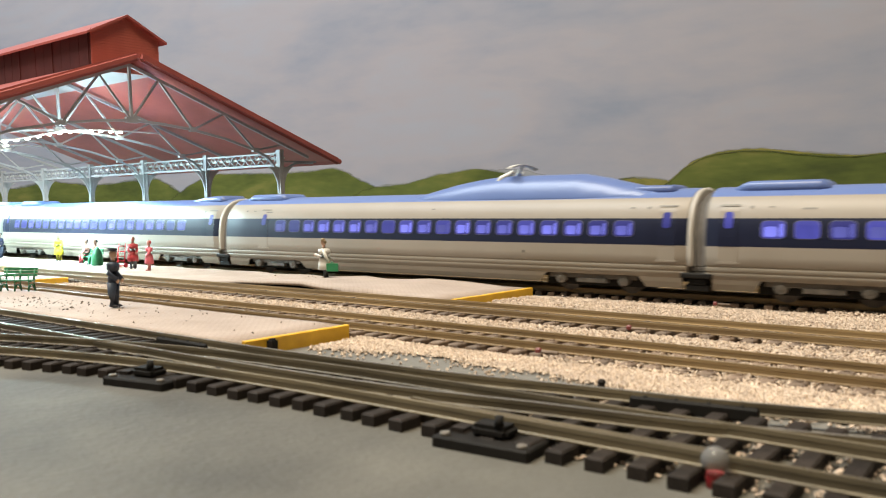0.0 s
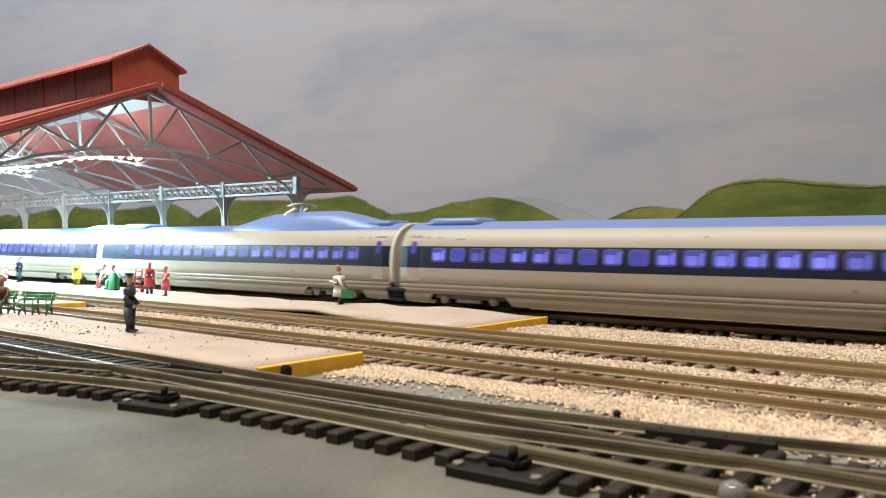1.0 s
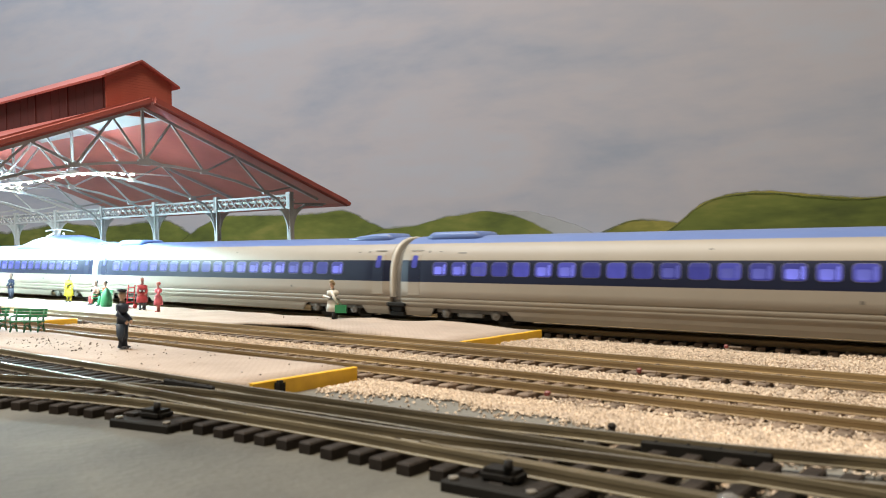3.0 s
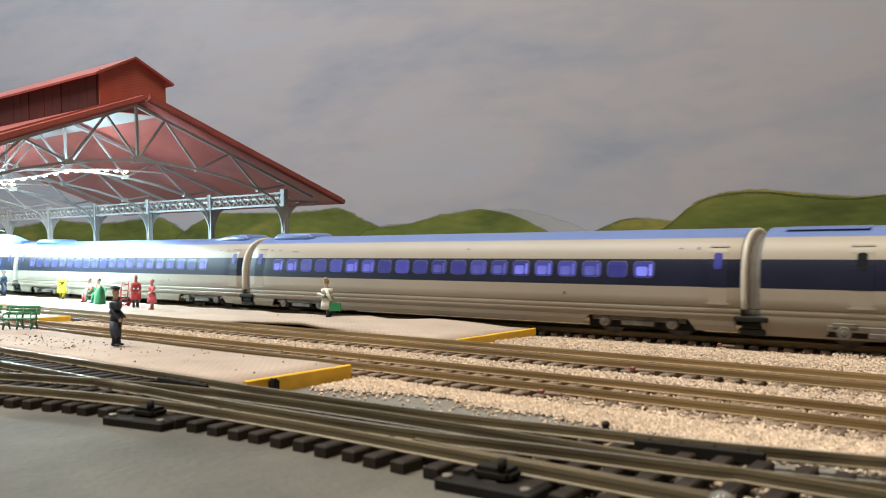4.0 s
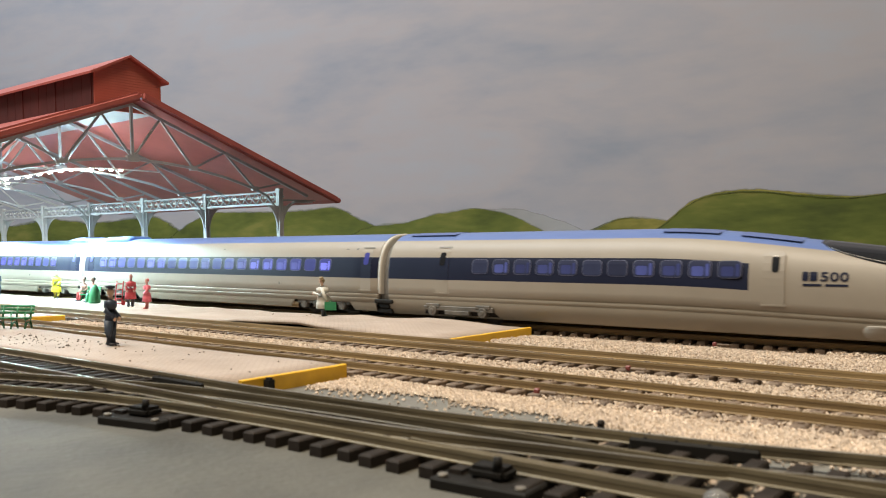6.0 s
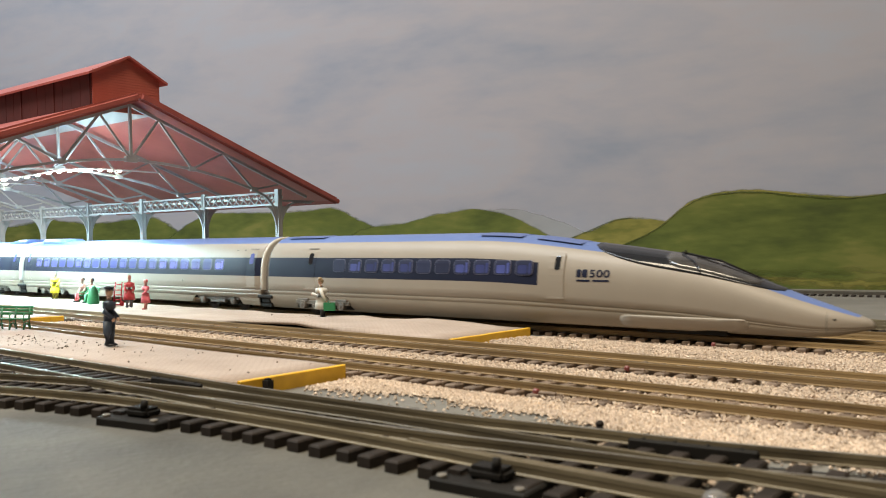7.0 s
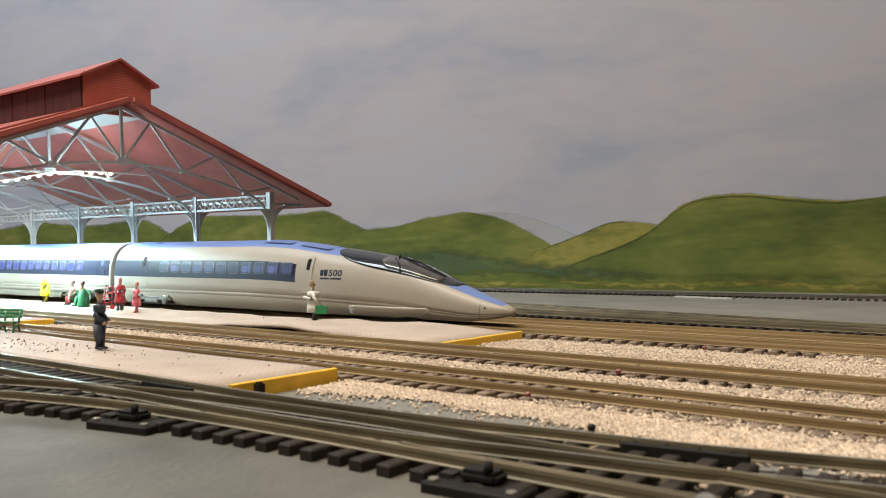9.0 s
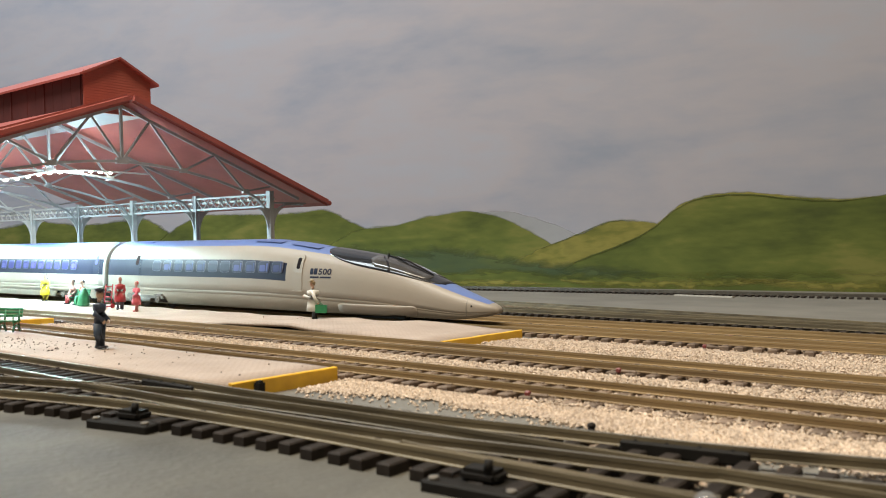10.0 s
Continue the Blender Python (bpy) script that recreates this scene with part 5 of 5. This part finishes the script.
def bench(at, turn):
    b = thing("bench", pose(*at, 0, 0, turn), "green slatted park bench with curled iron legs on the platform", "bench", "platform benches")
    leg = empty_bm()
    bm_tube(leg, [(0, -2.6, 0.2), (0, -2.2, 2.2), (0, -2.4, 4.6)], [0.4, 0.4, 0.4], seg=6)
    bm_tube(leg, [(0, 3.0, 0.2), (0, 2.3, 2.4), (0, 2.0, 5.0), (0, 3.0, 9.6)], [0.4, 0.4, 0.45, 0.35], seg=6)
    bm_tube(leg, [(0, -2.2, 1.0), (0, -1.0, 2.7), (0, 0, 3.1), (0, 1.2, 2.7), (0, 2.5, 1.0)], [0.35] * 5, seg=6)
    bm_tube(leg, [(0, -2.6, 4.4), (0, 0, 4.5), (0, 2.0, 4.6)], [0.45, 0.4, 0.45], seg=6)
    bm_tube(leg, [(0, -2.4, 4.6), (0, -2.7, 6.4), (0, -1.8, 7.0), (0, 2.2, 6.8)], [0.35, 0.35, 0.4, 0.35], seg=6)
    leg = mesh_of("leg", scaled(leg), M["green"])
    for x in (-6.0, 0, 6.0):
        part("leg", leg, None, b).matrix_local = pose(x * mm, 0, 0)
    slat = empty_bm()
    bm_box(slat, (-7.4, -0.55, -0.25), (7.4, 0.55, 0.25))
    bmesh.ops.bevel(slat, geom=slat.edges[:], offset=0.12, segments=1, affect="EDGES")
    slat = mesh_of("slat", scaled(slat), M["green"])
    for y in (-2.2, -0.8, 0.6):
        part("seat_slat", slat, None, b).matrix_local = pose(0, y * mm, 4.9 * mm)
    for h, y in ((6.9, 2.5), (8.3, 2.8), (9.6, 3.1)):
        part("back_slat", slat, None, b).matrix_local = pose(0, y * mm, h * mm, 80, 0, 0)
    return b


def hand_truck(at, turn):
    t = thing("hand_truck", pose(*at, 0, 0, turn), "red upright hand truck on the platform", "hand truck")
    red = paint("red_truck", (0.45, 0.02, 0.03))
    for s in (-1, 1):
        bm = empty_bm()
        bm_tube(bm, [(s * 2.6, 0, 1.2), (s * 2.6, 0.4, 9), (s * 2.4, 1.4, 15)], [0.4, 0.4, 0.35], seg=6)
        part("upright", scaled(bm), red, t)
        bm = empty_bm()
        bm_tube(bm, [(s * 3.2 - 0.4, 0.3, 1.5), (s * 3.2 + 0.4, 0.3, 1.5)], [1.5, 1.5], seg=14)
        part("wheel", scaled(bm), red, t)
    for h in (4, 7, 10, 13.4):
        bm = empty_bm()
        bm_tube(bm, [(-2.6, 0.06 * h, h), (2.6, 0.06 * h, h)], [0.35, 0.35], seg=6)
        part("rung", scaled(bm), red, t)
    bm = empty_bm()
    bm_box(bm, (-2.8, -3.6, 0.8), (2.8, 0.2, 1.3))
    part("toe_plate", scaled(bm), red, t)


def green_hut(at):
    bm = empty_bm()
    rings = []
    for h, r in ((0, 4.2), (1, 4.4), (6, 4.0), (9, 3.2), (11, 2.0), (12.2, 0.7)):
        rings.append([(r * math.cos(a * math.pi / 6), r * 0.8 * math.sin(a * math.pi / 6), h) for a in range(12)])
    bm_loft(bm, rings)
    thing("covered_load", pose(*at), "dark green rounded covered load on the platform", "covered load", bm=scaled(bm), materials=M["green"])


def switch_machine(at, turn, scale=1.0):
    s = thing("switch_machine", pose(*at, 0, 0, turn), "black switch machine beside the front track", "switch machine", "switch machines")
    bm = empty_bm()
    bm_box(bm, (-8.5, -5.0, 0), (8.5, 5.0, 2.4))
    bmesh.ops.bevel(bm, geom=bm.edges[:], offset=0.3, segments=1, affect="EDGES")
    part("base_plate", scaled(bm), M["black"], s)
    bm = empty_bm()
    bm_box(bm, (-3.4, -2.2, 2.3), (3.4, 2.4, 4.4))
    bmesh.ops.bevel(bm, geom=bm.edges[:], offset=0.7, segments=2, affect="EDGES")
    part("housing", scaled(bm), M["black"], s)
    bm = empty_bm()
    bm_box(bm, (-7.0, -1.6, 2.3), (-4.6, 1.6, 3.2))
    part("terminal", scaled(bm), M["tie_black"], s)
    bm = empty_bm()
    bm_tube(bm, [(1.6, -1.2, 4.2), (1.6, -1.0, 6.0)], [0.8, 0.7], seg=8)
    part("lever", scaled(bm), M["black"], s)
    bm = empty_bm()
    bm_box(bm, (-0.7, 4.0, 2.3), (0.7, 12, 2.8))
    part("throw_bar", scaled(bm), M["black"], s)
    for x in (-6.8, 6.8):
        bm = empty_bm()
        bm_tube(bm, [(x, -3.6, 2.3), (x, -3.6, 2.9)], [0.9, 0.8], seg=8)
        part("screw", scaled(bm), M["grey"], s)
    return s


def uncoupler(at, turn):
    u = thing("track_marker", pose(*at, 0, 0, turn), "small red and brown marker lying between the rails", "track marker", "red markers by the tracks")
    red = paint("red_tip", (0.20, 0.045, 0.04))
    bm = empty_bm()
    bm_box(bm, (-0.75, -0.7, 0), (0.75, 0.7, 1.5))
    bmesh.ops.bevel(bm, geom=bm.edges[:], offset=0.3, segments=1, affect="EDGES")
    part("tip", scaled(bm), red, u)
    bm = empty_bm()
    bm_box(bm, (0.7, -0.6, 0.1), (5.4, 0.6, 1.0))
    bmesh.ops.bevel(bm, geom=bm.edges[:], offset=0.3, segments=1, affect="EDGES")
    part("body", scaled(bm), M["tie"], u)


def build_small_things():
    top1, top2 = 0.0047, 0.0046
    figurine("model railwayman in dark navy uniform and peaked cap", (-0.2640, 0.1547, top1), 120, (0.028, 0.042, 0.070), (0.042, 0.062, 0.095), (0.62, 0.40, 0.28), "cap", False, height=20.9, arms=(((-2.5, 0.3, 11.8), (-1.5, -2.3, 9.6)), ((2.5, 0.3, 11.8), (1.5, -2.3, 9.6))), lean=-0.03)
    figurine("model traveller in a long white coat carrying a green case", (-0.2930, 0.2880, top2), -58, (0.62, 0.60, 0.54), (0.03, 0.035, 0.04), (0.60, 0.38, 0.27), "brim", True,
             arms=(((-2.6, -2.2, 10.8), (-2.2, -5.8, 12.4)), ((2.9, 1.0, 11.6), (3.2, 2.6, 9.0))), hatmat=(0.30, 0.22, 0.12), case=(4.2, 4.4), bulk=1.1, lean=0.10)
    figurine("model porter in a red coat beside a hand truck", (-0.4480, 0.2755, top2), 60, (0.50, 0.05, 0.06), (0.12, 0.12, 0.13), (0.45, 0.2, 0.16), None, True)
    figurine("model woman in a bright pink-red dress", (-0.4220, 0.2700, top2), -30, (0.75, 0.15, 0.19), (0.55, 0.2, 0.17), (0.6, 0.3, 0.26), None, True, height=18.3, hatmat=(0.55, 0.08, 0.08))
    figurine("model traveller in a yellow coat", (-0.573, 0.2935, top2), 40, (0.75, 0.65, 0.03), (0.5, 0.4, 0.03), (0.35, 0.25, 0.18), None, True)
    figurine("model traveller seated, in red and white", (-0.527, 0.2890, top2), 10, (0.65, 0.35, 0.3), (0.55, 0.08, 0.08), (0.45, 0.28, 0.22), None, False, seat=True)
    figurine("model traveller seated, in orange and green", (-0.5095, 0.2860, top2), -20, (0.6, 0.12, 0.05), (0.03, 0.25, 0.1), (0.35, 0.2, 0.15), None, False, seat=True)
    figurine("model traveller in dark blue", (-0.655, 0.2890, top2), 20, (0.02, 0.03, 0.07), (0.03, 0.035, 0.06), (0.3, 0.2, 0.15), None, False)
    figurine("model child in red and white", (-0.668, 0.284, top2), 0, (0.6, 0.3, 0.3), (0.5, 0.05, 0.08), (0.4, 0.25, 0.2), None, True, height=13)
    figurine("model traveller in brown seated on the bench", (-0.3715, 0.1566, top1), 37, (0.16, 0.07, 0.045), (0.05, 0.12, 0.06), (0.35, 0.18, 0.12), None, False, seat=True)
    bench((-0.3545, 0.1632, top1), 37)
    bench((-0.3745, 0.1560, top1), 37)
    bench((-0.518, 0.2885, top2), 10)
    hand_truck((-0.4670, 0.2790, top2), 20)
    green_hut((-0.4990, 0.2810, top2))
    switch_machine((-0.1550, 0.0985, 0), 12)
    switch_machine((-0.0685, 0.1035, 0), 4)
    uncoupler((-0.1000, 0.1712, 0.0024), 8)
    uncoupler((-0.0985, 0.2218, 0.0024), 6)
    uncoupler((-0.0985, 0.2995, 0.0024), 10)
    uncoupler((-0.1015, 0.3415, 0.0024), 4)
    p = thing("switch_stand", pose(-0.0675, 0.1395, 0), "small dark switch stand by the rail", "switch stand")
    bm = empty_bm()
    bm_box(bm, (-2.0, -1.6, 0), (2.0, 1.6, 1.4))
    part("foot", scaled(bm), M["tie"], p)
    bm = empty_bm()
    bm_tube(bm, [(0, 0, 1.3), (0, 0, 4.6)], [0.8, 0.7], seg=10)
    bm_ball(bm, (0, 0, 4.8), (0.85, 0.85, 0.7))
    part("post", scaled(bm), M["tie_black"], p)
    for a, b in (((-0.060, 0.1357), (-0.038, 0.1391)), ((-0.194, 0.1262), (-0.172, 0.1262))):
        d = Vector(b) - Vector(a)
        g = thing("guard_rail", pose(a[0], a[1], 0.0015, 0, 0, math.degrees(math.atan2(d.y, d.x))), "short black plastic guard rail beside the running rail", "guard rail", "guard rails")
        bm = empty_bm()
        bm_box(bm, (0, -0.0007, 0), (d.length, 0.0005, 0.0025))
        bmesh.ops.bevel(bm, geom=bm.edges[:], offset=0.0004, segments=1, affect="EDGES")
        part("bar", bm, M["black"], g)
        for k in range(4):
            bm = empty_bm()
            bm_tube(bm, [(d.length * (k + 0.5) / 4, 0, 0.0024), (d.length * (k + 0.5) / 4, 0, 0.0027)], [0.0004, 0.0003], seg=8)
            part("rivet", bm, M["black"], g)
    bm = empty_bm()
    bm_box(bm, (0, -0.0025, 0), (0.054, 0.0025, 0.0012))
    thing("loose_strip", pose(-0.2585, 0.7065, 0.0011, 0, 0, -7.3), "loose pale grey plastic strip lying on the board", "strip", bm=bm, materials=paint("pale_strip", (0.42, 0.39, 0.34)))
    # lineside lamp with a clear dome on a red base
    lm = thing("lineside_lamp", pose(-0.0345, 0.1055, 0), "small clear dome lamp on a red base beside the track", "lamp")
    bm = empty_bm()
    bm_tube(bm, [(0, 0, 0), (0, 0, 2.6), (0, 0, 3.2)], [1.15, 1.15, 0.7], seg=16)
    part("base", scaled(bm), paint("red_base", (0.32, 0.02, 0.02)), lm, "red base")
    g = bpy.data.materials.new("clear_dome")
    g.use_nodes = True
    gb = g.node_tree.nodes["Principled BSDF"]
    gb.inputs["Transmission Weight"].default_value, gb.inputs["Roughness"].default_value, gb.inputs["IOR"].default_value = 0.85, 0.08, 1.3
    bm = empty_bm()
    bm_ball(bm, (0, 0, 4.2), (1.9, 1.9, 1.9), seg=16, rings=10)
    part("dome", scaled(bm), g, lm, "clear plastic dome")


# ---- put it all together ----
build_room()
build_hills()
build_strokes()
build_shed()
build_light_string()
build_platforms()
STANDARD = [28.1 + 11.5 * k for k in range(20)]
CARS = [nose_car(),
        carriage("cream bullet-train carriage with blue roof and dark window band", STANDARD, (12.0, 276.0), False, plain_front=True),
        carriage("cream bullet-train carriage with blue roof and lit windows", STANDARD, (12.0, 276.0), False),
        carriage("cream bullet-train carriage with a blue pantograph hump", [51.4 + 11.48 * k for k in range(19)], (37.0, 276.0), True),
        carriage("cream bullet-train carriage with blue roof, behind the hump", STANDARD, (12.0, 276.0), False),
        carriage("cream bullet-train carriage with blue roof, far down the train", STANDARD, (12.0, 276.0), False)]
build_small_things()
build_ballast()
build_tracks()

# where the third coupling stands, by time
PLACES = [(0.0, -0.1069), (0.5, -0.1873), (1.0, -0.2687), (1.5, -0.3566), (2.0, -0.4217), (2.5, -0.4876), (2.7, -0.5134), (3.8, -0.6455), (4.0, -0.6641),
          (4.5, -0.7074), (5.0, -0.7523), (5.5, -0.7967), (5.7, -0.8145), (6.8, -0.9126), (7.0, -0.9302), (7.5, -0.9775), (8.0, -1.0213), (8.5, -1.0672), (8.6, -1.0716), (8.7, -1.0742), (8.8, -1.0757), (9.0, -1.0772), (9.2, -1.0803), (9.5, -1.0847), (10.0, -1.0847)]


def motions():
    for k, car in enumerate(CARS):
        walk(car, [(t, pose(s + (2 - k) * PITCH, TRAIN_Y, RAIL)) for t, s in PLACES])


motions()
